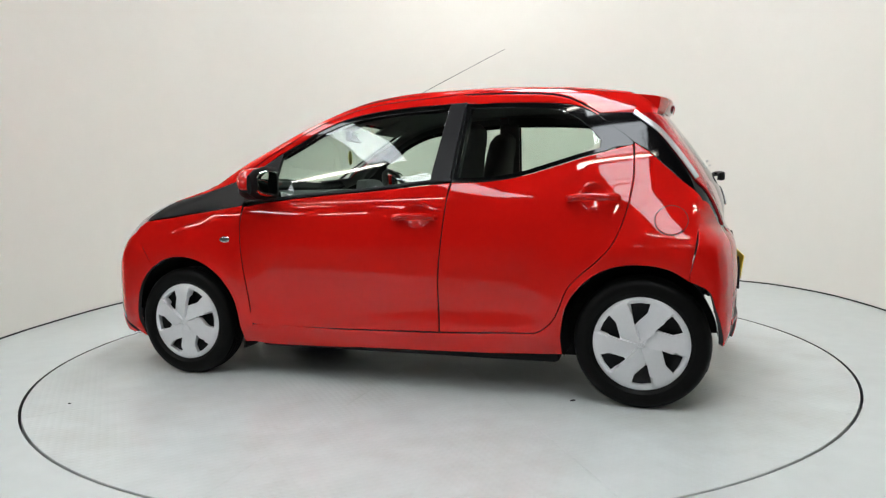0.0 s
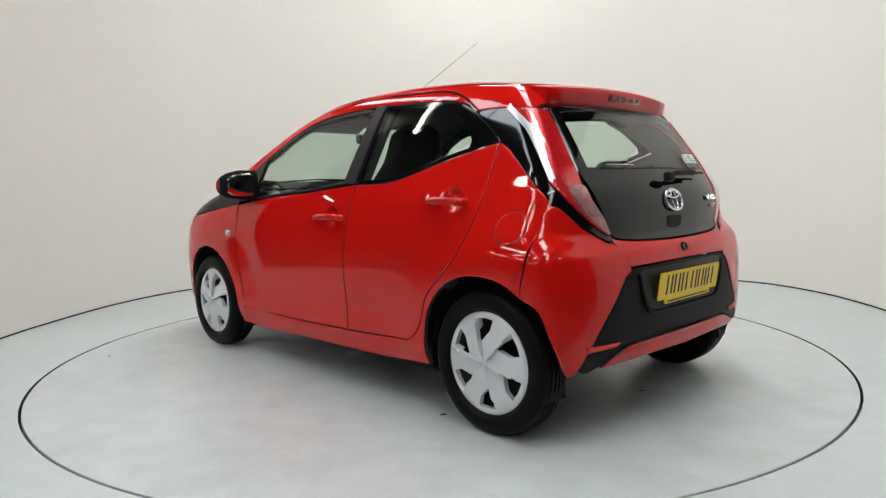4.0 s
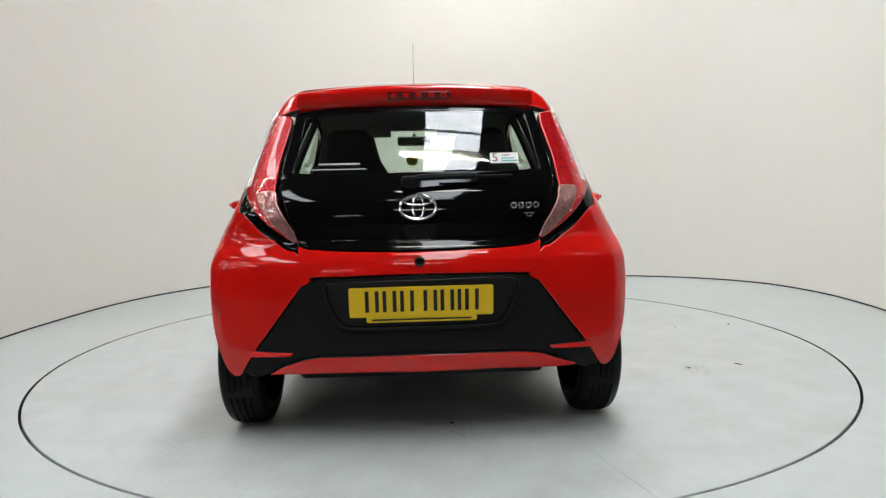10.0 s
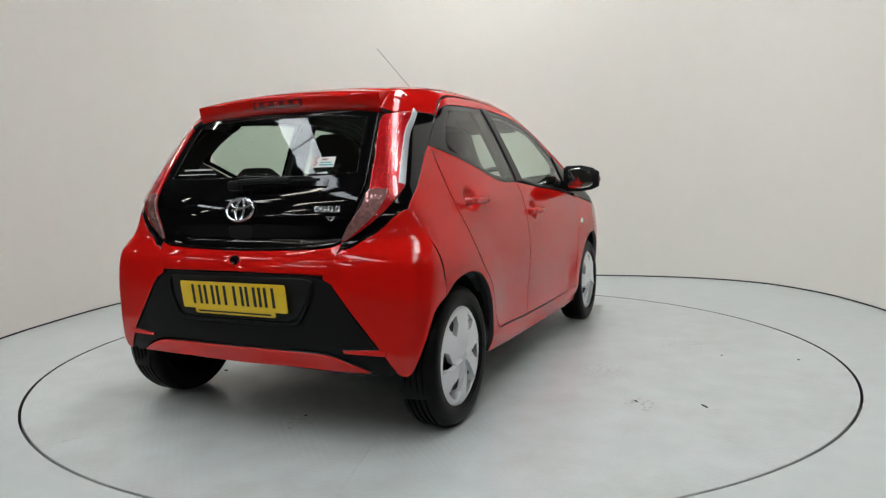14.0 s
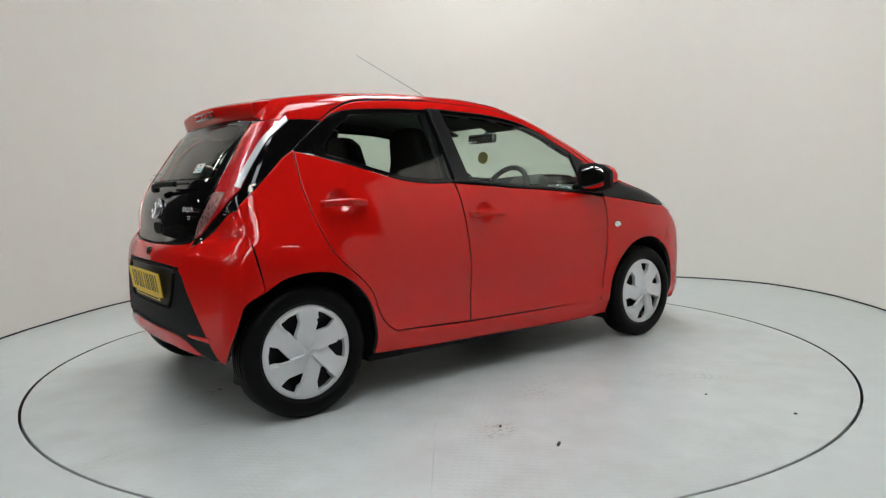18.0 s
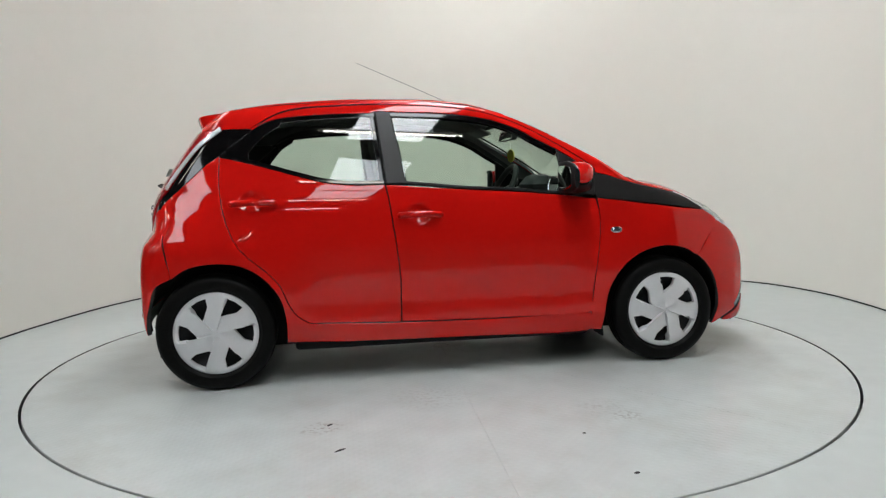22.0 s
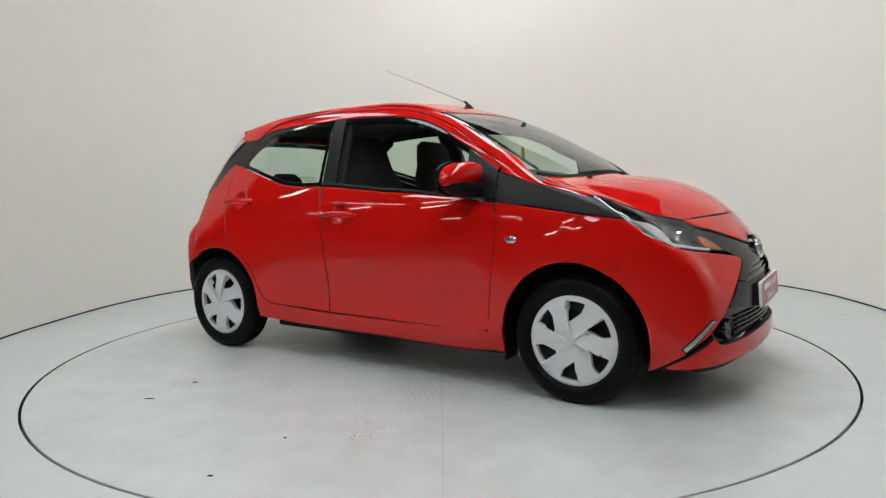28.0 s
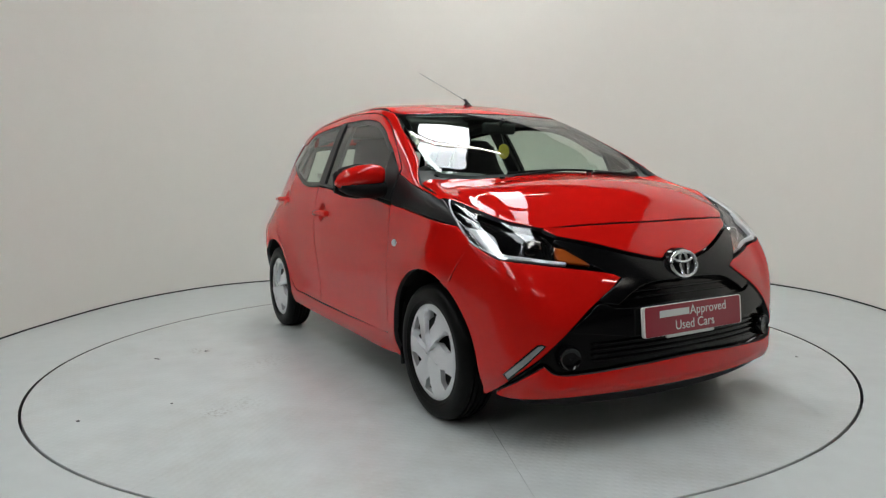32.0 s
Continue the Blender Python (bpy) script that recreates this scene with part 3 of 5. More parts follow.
# --- fenders
arch_at = lambda *degs: " ".join("%.4f,%.4f" % (1.165 + 0.335 * math.cos(radians(d)), 0.285 + 0.345 * math.sin(radians(d))) for d in degs)
ARCH_F = arch_at(176, 160, 145, 130, 115, 100, 85, 70, 57)
fenders = pair("fender", "0.79,0.893 / " + FRONT_CUT + " 0.752,0.30 / 0.752,0.190 / 0.826,0.186 / " + ARCH_F
               + " / 1.378,0.615 1.408,0.66 1.475,0.757 / 1.395,0.815 / 1.25,0.83 1.11,0.85 0.96,0.87", "R", RED, car, gap=0.0009)
pair("cowl_fin", "0.79,1.028 / 0.86,1.012 0.96,0.98 1.11,0.942 1.228,0.918 / 1.30,0.885 1.395,0.82 / 1.25,0.834 1.11,0.853 0.96,0.873 0.79,0.897",
     "R", BLACK_TRIM, car, "matt dark grey plastic fin between pillar and headlamp", depth=0.03)

# --- doors
front_doors = pair("front_door", "-0.312,0.985 / " + MID_CUT + " / -0.252,0.29 / 0.23,0.282 0.735,0.287 / " + turned(FRONT_CUT)
                   + " / 0.785,0.888 / 0.62,0.912 0.30,0.94 0.10,0.952", "R", RED, car, step=0.0145, gap=0.0024)
rear_doors = pair("rear_door", "-0.316,0.985 / " + MID_CUT + " / -0.253,0.29 / -0.5,0.299 / " + REAR_CUT
                  + " / -1.118,1.135 / -1.04,1.117 -0.89,1.077 -0.75,1.036 -0.61,1.0 -0.47,0.985", "R", RED, car, step=0.0145, gap=0.0024)
WIN_TOP = "-0.265,1.36 -0.18,1.358 -0.03,1.353 0.12,1.34 0.27,1.313 0.41,1.26 0.50,1.207 0.61,1.148 0.69,1.095 0.775,1.034"
DOOR_TOP = "0.79,1.055 0.72,1.11 0.57,1.208 0.42,1.293 0.27,1.35 0.12,1.38 -0.03,1.394 -0.18,1.402 -0.34,1.405"
pair("window_frame", DOOR_TOP + " / -0.342,1.362 / " + WIN_TOP, "R", RED, front_doors, step=0.016)
REAR_TOP = "-0.35,1.358 -0.53,1.35 -0.70,1.34 -0.82,1.327 -0.90,1.305 -0.955,1.275"
pair("window_frame", "-0.346,1.405 -0.47,1.40 -0.70,1.385 -0.81,1.362 -0.89,1.325 -0.965,1.272 / " + turned(REAR_TOP), "R", RED, rear_doors, step=0.016)
pair("frame_lining", DOOR_TOP + " / -0.342,1.362 / " + WIN_TOP, "R", INNER, front_doors, lift=-0.0245, depth=0.003, gap=0, step=0.03)
pair("frame_lining", "-0.346,1.405 -0.47,1.40 -0.70,1.385 -0.81,1.362 -0.89,1.325 -0.965,1.272 / " + turned(REAR_TOP), "R", INNER, rear_doors, lift=-0.0245, depth=0.003, gap=0, step=0.03)
pair("window_glass", "-0.212,0.995 / -0.262,1.35 / -0.18,1.352 -0.03,1.347 0.12,1.334 0.27,1.307 0.41,1.254 0.50,1.20 0.60,1.145 / 0.628,0.93 / 0.30,0.957 0.10,0.97",
     "R", GLASS, front_doors, "pale green tinted window glass", lift=-0.006, depth=0.004, gap=0)
pair("window_glass", "-0.333,1.000 / -0.366,1.342 / -0.55,1.335 -0.72,1.322 -0.82,1.297 / -0.90,1.245 -0.985,1.165 / -0.89,1.095 -0.75,1.052 -0.61,1.016 -0.47,1.001",
     "R", GLASS, rear_doors, "pale green tinted window glass", lift=-0.004, depth=0.003, gap=0)
pair("glass_border", "-0.84,1.327 / -0.90,1.304 -0.965,1.268 -1.117,1.143 / -1.04,1.122 -0.98,1.104 / -0.978,1.155 -0.90,1.240 -0.82,1.294", "R", BLACK_GLOSS, rear_doors, "gloss black glass border", lift=-0.003, gap=0, depth=0.004, step=0.016)
pair("glass_border", strip("-0.345,1.358 -0.53,1.351 -0.70,1.341 -0.84,1.327", 0.024), "R", BLACK_GLOSS, rear_doors, "gloss black glass border", lift=-0.003, gap=0, depth=0.004, step=0.016)
pair("glass_border", strip("-0.316,0.987 -0.47,0.987 -0.61,1.002 -0.75,1.038 -0.89,1.079 -1.0,1.108", -0.02), "R", BLACK_GLOSS, rear_doors, "gloss black glass border", lift=-0.003, gap=0, depth=0.004, step=0.016)
pair("glass_border", strip("-0.318,0.99 -0.352,1.355", 0.022), "R", BLACK_GLOSS, rear_doors, "gloss black glass border", lift=-0.0035, gap=0, depth=0.004, step=0.016)
pair("pillar_trim", "-0.345,1.363 / -0.265,1.361 / -0.207,0.988 / -0.308,0.99", "R", BLACK_TRIM, front_doors, "satin black centre pillar cover", lift=0.003)
pair("sail_trim", "0.60,1.152 / 0.69,1.097 0.78,1.035 / 0.782,0.905 / 0.625,0.92", "R", BLACK_TRIM, front_doors, "black plastic mirror corner", lift=0.002)
pair("belt_trim", strip("-0.312,0.988 -0.21,0.985 0.10,0.955 0.30,0.943 0.62,0.915", 0.013), "R", BLACK_TRIM, front_doors, gap=0, lift=0.004, step=0.014)
pair("window_seal", strip("-0.265,1.362 -0.18,1.358 -0.03,1.353 0.12,1.34 0.27,1.313 0.41,1.26 0.50,1.207 0.61,1.148", -0.024), "R", BLACK_GLOSS, front_doors, gap=0, lift=-0.003, step=0.014)


def door_handle(x, z, side, door):
    """A red pull bar with rounded ends across a hollow."""
    y = plan_half(np.array([x]))[0] + tumble(np.array([z]))[0]
    bm = bmesh.new()
    pts = [(x - 0.105, side * (y - 0.002), z - 0.004), (x - 0.098, side * (y + 0.015), z - 0.003), (x - 0.06, side * (y + 0.0245), z),
           (x, side * (y + 0.027), z + 0.001), (x + 0.06, side * (y + 0.0245), z), (x + 0.098, side * (y + 0.015), z - 0.003), (x + 0.105, side * (y - 0.002), z - 0.004)]
    tube(bm, pts, 0.0135, 12)
    for v in bm.verts:
        v.co.z = z + (v.co.z - z) * 1.15
    h = part("door_handle", bm, RED, door)
    bm = bmesh.new()
    cyl(bm, pose(x - 0.075, side * (y + 0.0385), z, 90), 0.006, 0.006, 0.004, 12)
    part("key_cover", bm, RED, h)


for i, sd in ((0, -1), (1, 1)):
    door_handle(-0.145, 0.832, sd, front_doors[i])
    door_handle(-0.955, 0.908, sd, rear_doors[i])

# --- roof, hood, glass
RAIL = (turned(DOOR_TOP).replace("-0.34,1.405 ", "-0.344,1.409 ") + " / 0.80,1.026 / 0.86,1.01 0.96,0.978 1.12,0.940 1.215,0.92 / 1.10,0.951 1.01,0.979 0.935,1.030 0.84,1.102 0.62,1.222 0.35,1.352 / 0.15,1.40 -0.1,1.424 -0.4,1.426 -0.8,1.407 -1.1,1.372 -1.16,1.362 / -1.225,1.31 / -1.215,1.268 / -1.06,1.276 / -0.968,1.276 / -0.89,1.33 -0.81,1.367 -0.70,1.39 -0.47,1.405")
pair("roof_rail", RAIL, "R", RED, car, step=0.014, gap=0.0012)
pair("rail_lining", RAIL, "R", LINER, car, lift=-0.024, depth=0.003, step=0.03, gap=0.004)
panel("roof", mirrored("0.43,0.0 0.415,-0.25 0.355,-0.505 / 0.15,-0.505 -0.1,-0.503 -0.4,-0.503 -0.8,-0.503 -1.10,-0.495 / -1.115,-0.3 -1.12,-0.15 -1.12,0.0", 1), "T", RED, car, gap=0.001)
panel("windscreen", mirrored("0.435,0.0 0.42,-0.25 0.36,-0.525 / 0.62,-0.59 0.84,-0.628 0.94,-0.612 / 1.0,-0.45 1.045,-0.2 1.055,0.0", 1), "T", GLASS, car,
      "pale green tinted windscreen", lift=-0.003, depth=0.004)
panel("windscreen_band", mirrored("0.437,0.0 0.422,-0.25 0.362,-0.52 / 0.405,-0.535 / 0.465,-0.25 0.48,0.0", 1), "T", BLACK_GLOSS, car, gap=0, lift=-0.0055, depth=0.003)
pair("windscreen_border", strip("0.40,-0.530 0.62,-0.586 0.84,-0.624 0.935,-0.609", 0.032), "T", BLACK_GLOSS, car, gap=0, lift=-0.0055, depth=0.003, step=0.02)
HOOD_EDGE = recast("1.008,0.982 1.10,0.954 1.20,0.925 1.250,0.9150", "R", "T")
panel("hood", mirrored("1.10,0.0 1.09,-0.2 1.045,-0.42 0.985,-0.57 / " + HOOD_EDGE + " 1.327,-0.680 1.395,-0.643 1.490,-0.582 1.561,-0.500 / 1.595,-0.40 1.626,-0.28 1.652,-0.10 1.656,0.0", 1), "T", RED, car, step=0.024)
panel("cowl", mirrored("1.05,0.0 1.04,-0.2 0.995,-0.45 0.935,-0.61 / 0.972,-0.60 / 1.045,-0.42 1.09,-0.2 1.10,0.0", 1), "T", BLACK_PLASTIC, car, lift=-0.012, gap=0, depth=0.05, step=0.02)

# --- front end
SEAM_F = recast("1.475,0.757 1.408,0.66 1.378,0.615 " + arch_at(57), "R", "N")
front_corner = pair("front_bumper_corner", SEAM_F.split()[0] + " / -0.70,0.720 -0.67,0.702 -0.626,0.691 -0.556,0.676 -0.465,0.661 -0.38,0.648 -0.31,0.635 / -0.278,0.620 / -0.295,0.602 -0.395,0.519 -0.49,0.406 -0.55,0.339 -0.607,0.286 -0.648,0.243 -0.712,0.188 / -0.738,0.176 / " + turned(recast(arch_at(45, 30, 15, 0, -13), "R", "N")) + " / " + " ".join(SEAM_F.split()[:0:-1]),
                    "N", RED, car, step=0.022, gap=0.0007)
panel("nose_panel", mirrored(turned(recast("1.561,-0.500 1.595,-0.40 1.626,-0.28 1.652,-0.10 1.656,0.0", "T", "N")).replace("-0.0000,", "0.0,") + " / -0.49,0.770 -0.38,0.747 -0.27,0.718 -0.17,0.692 -0.085,0.675 / -0.06,0.69 0.0,0.708"), "N", RED, car, step=0.02)
insert_half = "0.0,0.700 -0.06,0.682 / -0.085,0.667 -0.17,0.684 -0.27,0.710 -0.38,0.739 -0.50,0.765 / -0.505,0.753 -0.425,0.704 -0.375,0.668 / -0.345,0.652 -0.31,0.632 / -0.27,0.620 / -0.288,0.602 -0.388,0.519 -0.482,0.406 -0.542,0.339 -0.599,0.286 -0.640,0.243 -0.706,0.187 / -0.68,0.187 -0.595,0.272 -0.532,0.325 / -0.49,0.288 -0.42,0.288 -0.22,0.300 0.0,0.308"
grille = panel("grille_insert", mirrored(insert_half), "N", GRILLE, car, "gloss black cross-shaped front insert", lift=-0.03, depth=0.03, gap=0, step=0.022)
# proud gloss bars of the cross, with the slot and the lower mouth between them
panel("upper_bar", mirrored("0.0,0.699 -0.06,0.681 / -0.085,0.666 -0.17,0.683 -0.27,0.709 -0.38,0.738 -0.49,0.762 / -0.502,0.751 -0.425,0.703 -0.375,0.667 / -0.345,0.651 -0.31,0.632 / -0.27,0.618 / -0.288,0.602 -0.36,0.545 / -0.30,0.525 / -0.245,0.565 -0.19,0.590 -0.10,0.600 0.0,0.602"),
      "N", GRILLE, grille, lift=-0.002, depth=0.03, gap=0, step=0.02)
panel("plate_bar", mirrored("0.0,0.520 -0.12,0.519 -0.25,0.512 / -0.31,0.515 -0.36,0.535 / -0.40,0.50 -0.45,0.44 / -0.38,0.425 -0.25,0.405 -0.12,0.40 0.0,0.40"),
      "N", GRILLE, grille, lift=-0.004, depth=0.03, gap=0, step=0.02)
for k, z in enumerate((0.325, 0.345, 0.365, 0.385)):
    panel("slat", strip(f"-0.38,{z - 0.004} -0.2,{z} 0.0,{z + 0.002} 0.2,{z} 0.38,{z - 0.004}", 0.008), "N", GRILLE, grille, lift=-0.018, gap=0, depth=0.014, step=0.02)
for z in (0.545, 0.570):
    panel("slat", strip(f"-0.22,{z} 0.0,{z + 0.003} 0.22,{z}", 0.008), "N", GRILLE, grille, lift=-0.020, gap=0, depth=0.012, step=0.02)
panel("bumper_lip", mirrored("0.0,0.308 -0.22,0.299 -0.42,0.286 -0.495,0.290 / -0.53,0.322 / -0.60,0.268 -0.683,0.190 / -0.5,0.198 -0.3,0.202 0.0,0.204"), "N", RED, car, lift=0.001, step=0.018)
panel("lower_spoiler", mirrored("0.0,0.201 -0.3,0.199 -0.5,0.195 -0.62,0.189 / -0.58,0.160 / -0.45,0.143 -0.25,0.135 0.0,0.132"), "N", BLACK_PLASTIC, car, "matt black lower front spoiler", lift=-0.012, depth=0.06, step=0.02)
for i, c in enumerate(front_corner):
    panel("daytime_lamp", "-0.634,0.267 / -0.645,0.285 / -0.590,0.347 -0.545,0.396 / -0.527,0.394 / -0.575,0.334", "N", GREY_LENS, c,
          "slanting silver daytime lamp", lift=0.002, depth=0.012, gap=0, step=0.012, flip=i == 1)
    panel("lamp_recess", "-0.633,0.260 / -0.652,0.284 / -0.594,0.351 -0.547,0.402 / -0.520,0.396 / -0.571,0.329", "N", BLACK_GLOSS, c, lift=0.0008, depth=0.006, gap=0, step=0.012, flip=i == 1)
HEAD_LOW = turned(recast("1.250,0.913 1.30,0.884 1.395,0.819 1.475,0.757", "R", "N"))
HEAD_TOP = recast("1.330,-0.684 1.398,-0.647 1.493,-0.586 1.564,-0.504", "T", "N")
HEAD = HEAD_TOP + " -0.50,0.757 -0.42,0.709 -0.372,0.673 / -0.345,0.656 / -0.465,0.666 -0.556,0.681 -0.626,0.696 / -0.67,0.707 -0.70,0.725 " + HEAD_LOW
for i in (0, 1):
    lamp = panel("headlamp", HEAD, "N", BLACK_GLOSS, car, "black-backed headlamp with projector and silver strip", lift=-0.030, depth=0.01, gap=0.001, step=0.02, flip=i == 1)
    panel("lens", HEAD, "N", CLEAR, lamp, "clear polycarbonate lens", lift=0.001, depth=0.004, gap=0.0015, step=0.018, flip=i == 1)
    panel("silver_strip", "-0.795,0.818 / -0.727,0.806 -0.688,0.779 / -0.657,0.724 -0.615,0.712 / -0.622,0.703 -0.664,0.706 -0.715,0.744 -0.770,0.797", "N", LAMP_SILVER, lamp,
          "silver light strip", lift=-0.010, depth=0.016, gap=0, step=0.012, flip=i == 1)
    panel("amber_indicator", "-0.500,0.736 / -0.465,0.728 -0.415,0.697 -0.376,0.670 / -0.45,0.679 -0.492,0.696", "N", AMBER, lamp, "amber indicator", lift=-0.006, depth=0.012, gap=0, step=0.012, flip=i == 1)
    panel("light_bar", strip("-0.640,0.706 -0.60,0.697 -0.54,0.684 -0.46,0.673", 0.011), "N", LAMP_SILVER, lamp, "slim silver bar along the foot", lift=-0.008, depth=0.012, gap=0, step=0.012, edge=0.002, flip=i == 1)
    panel("chrome_edge", strip(turned(HEAD_LOW) + " -0.70,0.725 -0.67,0.707", 0.0045), "N", SILVER, lamp, lift=0.0, depth=0.01, gap=0, step=0.012, edge=0.002, flip=i == 1)
    sd = -1 if i == 0 else 1
    p = meet("N", [(-0.575, 0.735)])[0] - body_normal(meet("N", [(-0.575, 0.735)]))[0] * 0.028
    n = body_normal(meet("N", [(-0.575, 0.735)]))[0]
    aim = Vector((0.94, n[1] * 0.3, 0.05)).normalized().to_track_quat("Z", "Y").to_matrix().to_4x4()
    bm = bmesh.new()
    lathe(bm, [(0.001, 0.018), (0.012, 0.017), (0.024, 0.012), (0.031, 0.004), (0.033, -0.004)], 28)
    bmesh.ops.transform(bm, matrix=Matrix.Diagonal((1, -sd, 1, 1)) @ Matrix.Translation(p) @ aim, verts=bm.verts)
    bmesh.ops.recalc_face_normals(bm, faces=bm.faces)
    part("projector_lens", bm, BLACK_GLOSS, lamp, "round dark projector lens")
    bm = bmesh.new()
    lathe(bm, [(0.034, -0.006), (0.036, 0.006), (0.041, 0.006), (0.042, -0.01)], 28)
    bmesh.ops.transform(bm, matrix=Matrix.Diagonal((1, -sd, 1, 1)) @ Matrix.Translation(p) @ aim, verts=bm.verts)
    bmesh.ops.recalc_face_normals(bm, faces=bm.faces)
    part("projector_ring", bm, CHROME, lamp)
    # round fog-lamp blank in the mouth's corner
    q = meet("N", [(-0.455, 0.345)])[0]
    bm = bmesh.new()
    lathe(bm, [(0.001, 0.0), (0.026, -0.003), (0.034, 0.0), (0.040, 0.006), (0.044, -0.002), (0.046, -0.04)], 32)
    fa = Vector((0.96, -0.28, 0.0)).to_track_quat("Z", "Y").to_matrix().to_4x4()
    bmesh.ops.transform(bm, matrix=Matrix.Diagonal((1, -sd, 1, 1)) @ Matrix.Translation(q - np.array((0.004, 0, 0))) @ fa, verts=bm.verts)
    bmesh.ops.recalc_face_normals(bm, faces=bm.faces)
    part("fog_lamp_blank", bm, BLACK_GLOSS, grille, "round gloss black fog lamp cover")

# --- rear end
LENS_OUT = "-0.925,1.275 -0.862,1.225 -0.812,1.178 -0.766,1.097 -0.735,1.027 -0.715,0.972"
LENS_LOW = "-0.682,0.935 -0.635,0.880 -0.575,0.822 -0.500,0.768"
LENS_IN = "-0.482,0.772 -0.510,0.83 -0.560,0.905 -0.592,0.965 -0.61,1.02 -0.638,1.088 -0.660,1.144 -0.685,1.200 -0.712,1.240 -0.75,1.262"
QUARTER = recast("-0.965,1.272 -1.118,1.142 -1.18,1.10 -1.30,0.985 -1.40,0.885", "R", "W")
pair("quarter_trim", "-0.97,1.292 / " + QUARTER + " -0.600,0.806 -0.507,0.752 / -0.47,0.750 / "
     + LENS_IN + " / -0.80,1.285", "W", BLACK_GLOSS, car, "gloss black surround of the tail lamp", lift=-0.004, gap=0.001, step=0.016)
rear_corner = pair("rear_bumper_corner", "-0.485,0.744 / -0.45,0.715 -0.425,0.68 -0.408,0.635 / -0.438,0.615 -0.500,0.513 -0.562,0.411 -0.640,0.276 / -0.670,0.284 / -0.693,0.36 -0.717,0.43 -0.745,0.515 / " + turned(recast("-1.40,0.885 -1.378,0.76 -1.35,0.60 -1.345,0.557", "R", "W")) + " / -0.600,0.799 -0.507,0.745",
                   "W", RED, car, step=0.02, gap=0.0007)
tail_lamps = pair("tail_lamp", LENS_OUT + " / " + LENS_LOW + " / " + LENS_IN, "W", RED_LENS, car, "red and clear tail lamp", lift=0.004, gap=0.002, step=0.014)
for i, c in enumerate(tail_lamps):
    panel("clear_strip", "-0.925,1.275 -0.862,1.225 -0.812,1.178 -0.766,1.097 -0.735,1.027 -0.715,0.972 / -0.682,0.935 -0.635,0.880 -0.575,0.822 / -0.560,0.826 -0.612,0.880 -0.648,0.935 -0.672,1.0 -0.712,1.095 -0.745,1.172 -0.803,1.25", "W", CLEAR, c, "clear cover along the lamp", lift=0.009, gap=0.002, depth=0.008, step=0.012, flip=i == 1)
    # silver edge made wider to put the cover's pale reflection into colour
    panel("chrome_edge", strip("-0.918,1.268 -0.862,1.223 -0.810,1.174 -0.764,1.095 -0.733,1.026 -0.714,0.975", 0.024), "W", LAMP_SILVER, c, "slim silver edge, widened in place of the cover's white reflection", lift=0.0065, gap=0, depth=0.006, step=0.012, edge=0.002, flip=i == 1)
    panel("lower_lens", "-0.656,0.962 / -0.646,0.932 -0.608,0.874 -0.56,0.822 / -0.500,0.768 / -0.482,0.772 -0.510,0.83 -0.560,0.905 -0.590,0.96", "W", PINK_LENS, c, "clear smoky lower lens", lift=0.007, gap=0.002, depth=0.008, step=0.012, flip=i == 1)
tailgate = panel("tailgate_panel", mirrored("0.0,1.025 -0.30,1.022 -0.47,1.03 / -0.515,1.02 -0.518,0.98 -0.503,0.917 -0.476,0.836 -0.451,0.775 / -0.42,0.757 -0.32,0.746 -0.15,0.740 0.0,0.738"),
                 "B", BLACK_GLOSS, car, "gloss black lower tailgate", lift=0.0, gap=0.001, step=0.022)
panel("rear_window", mirrored("0.0,1.295 -0.30,1.287 -0.44,1.272 / -0.455,1.178 -0.47,1.066 -0.472,1.03 / -0.30,1.024 0.0,1.027"), "B", GLASS, tailgate, "pale green tinted rear window", lift=-0.001, depth=0.003, gap=0.0, step=0.025)
for s in (1, -1):
    panel("window_border", strip("-0.477,1.272 -0.492,1.178 -0.51,1.066 -0.518,1.02", 0.045), "B", BLACK_GLOSS, tailgate, lift=0.0005, depth=0.006, gap=0, step=0.015, flip=s < 0)
panel("window_border", strip("-0.47,1.272 -0.30,1.291 0.0,1.299 0.30,1.291 0.47,1.272", -0.028), "B", BLACK_GLOSS, tailgate, lift=0.0005, depth=0.006, gap=0, step=0.015)
tail_red = panel("tailgate_skin", mirrored("0.0,0.734 -0.15,0.736 -0.32,0.742 -0.42,0.752 -0.452,0.765 / -0.446,0.712 -0.421,0.68 -0.404,0.647 / -0.3,0.648 0.0,0.651"), "B", RED, car, step=0.022)
rear_insert = panel("rear_insert", mirrored("0.0,0.648 -0.36,0.643 / -0.395,0.638 -0.434,0.615 -0.496,0.513 -0.558,0.411 -0.630,0.290 / -0.615,0.272 -0.595,0.268 / -0.555,0.284 / -0.50,0.325 -0.42,0.353 -0.30,0.359 0.0,0.361"), "W", BLACK_PLASTIC, car,
                    "matt black rear bumper insert", lift=-0.006, gap=0.001, step=0.022)
panel("plate_recess", mirrored("0.0,0.632 -0.345,0.628 / -0.33,0.55 -0.295,0.49 / -0.25,0.468 0.0,0.468"), "B", BLACK_TRIM, rear_insert, lift=-0.002, depth=0.02, gap=0, step=0.03)
panel("recess_lip", strip("-0.35,0.62 -0.335,0.55 -0.30,0.485 -0.25,0.464 0.0,0.462 0.25,0.464 0.30,0.485 0.335,0.55 0.35,0.62", -0.012), "B", BLACK_PLASTIC, rear_insert, lift=0.006, depth=0.02, gap=0, step=0.016)
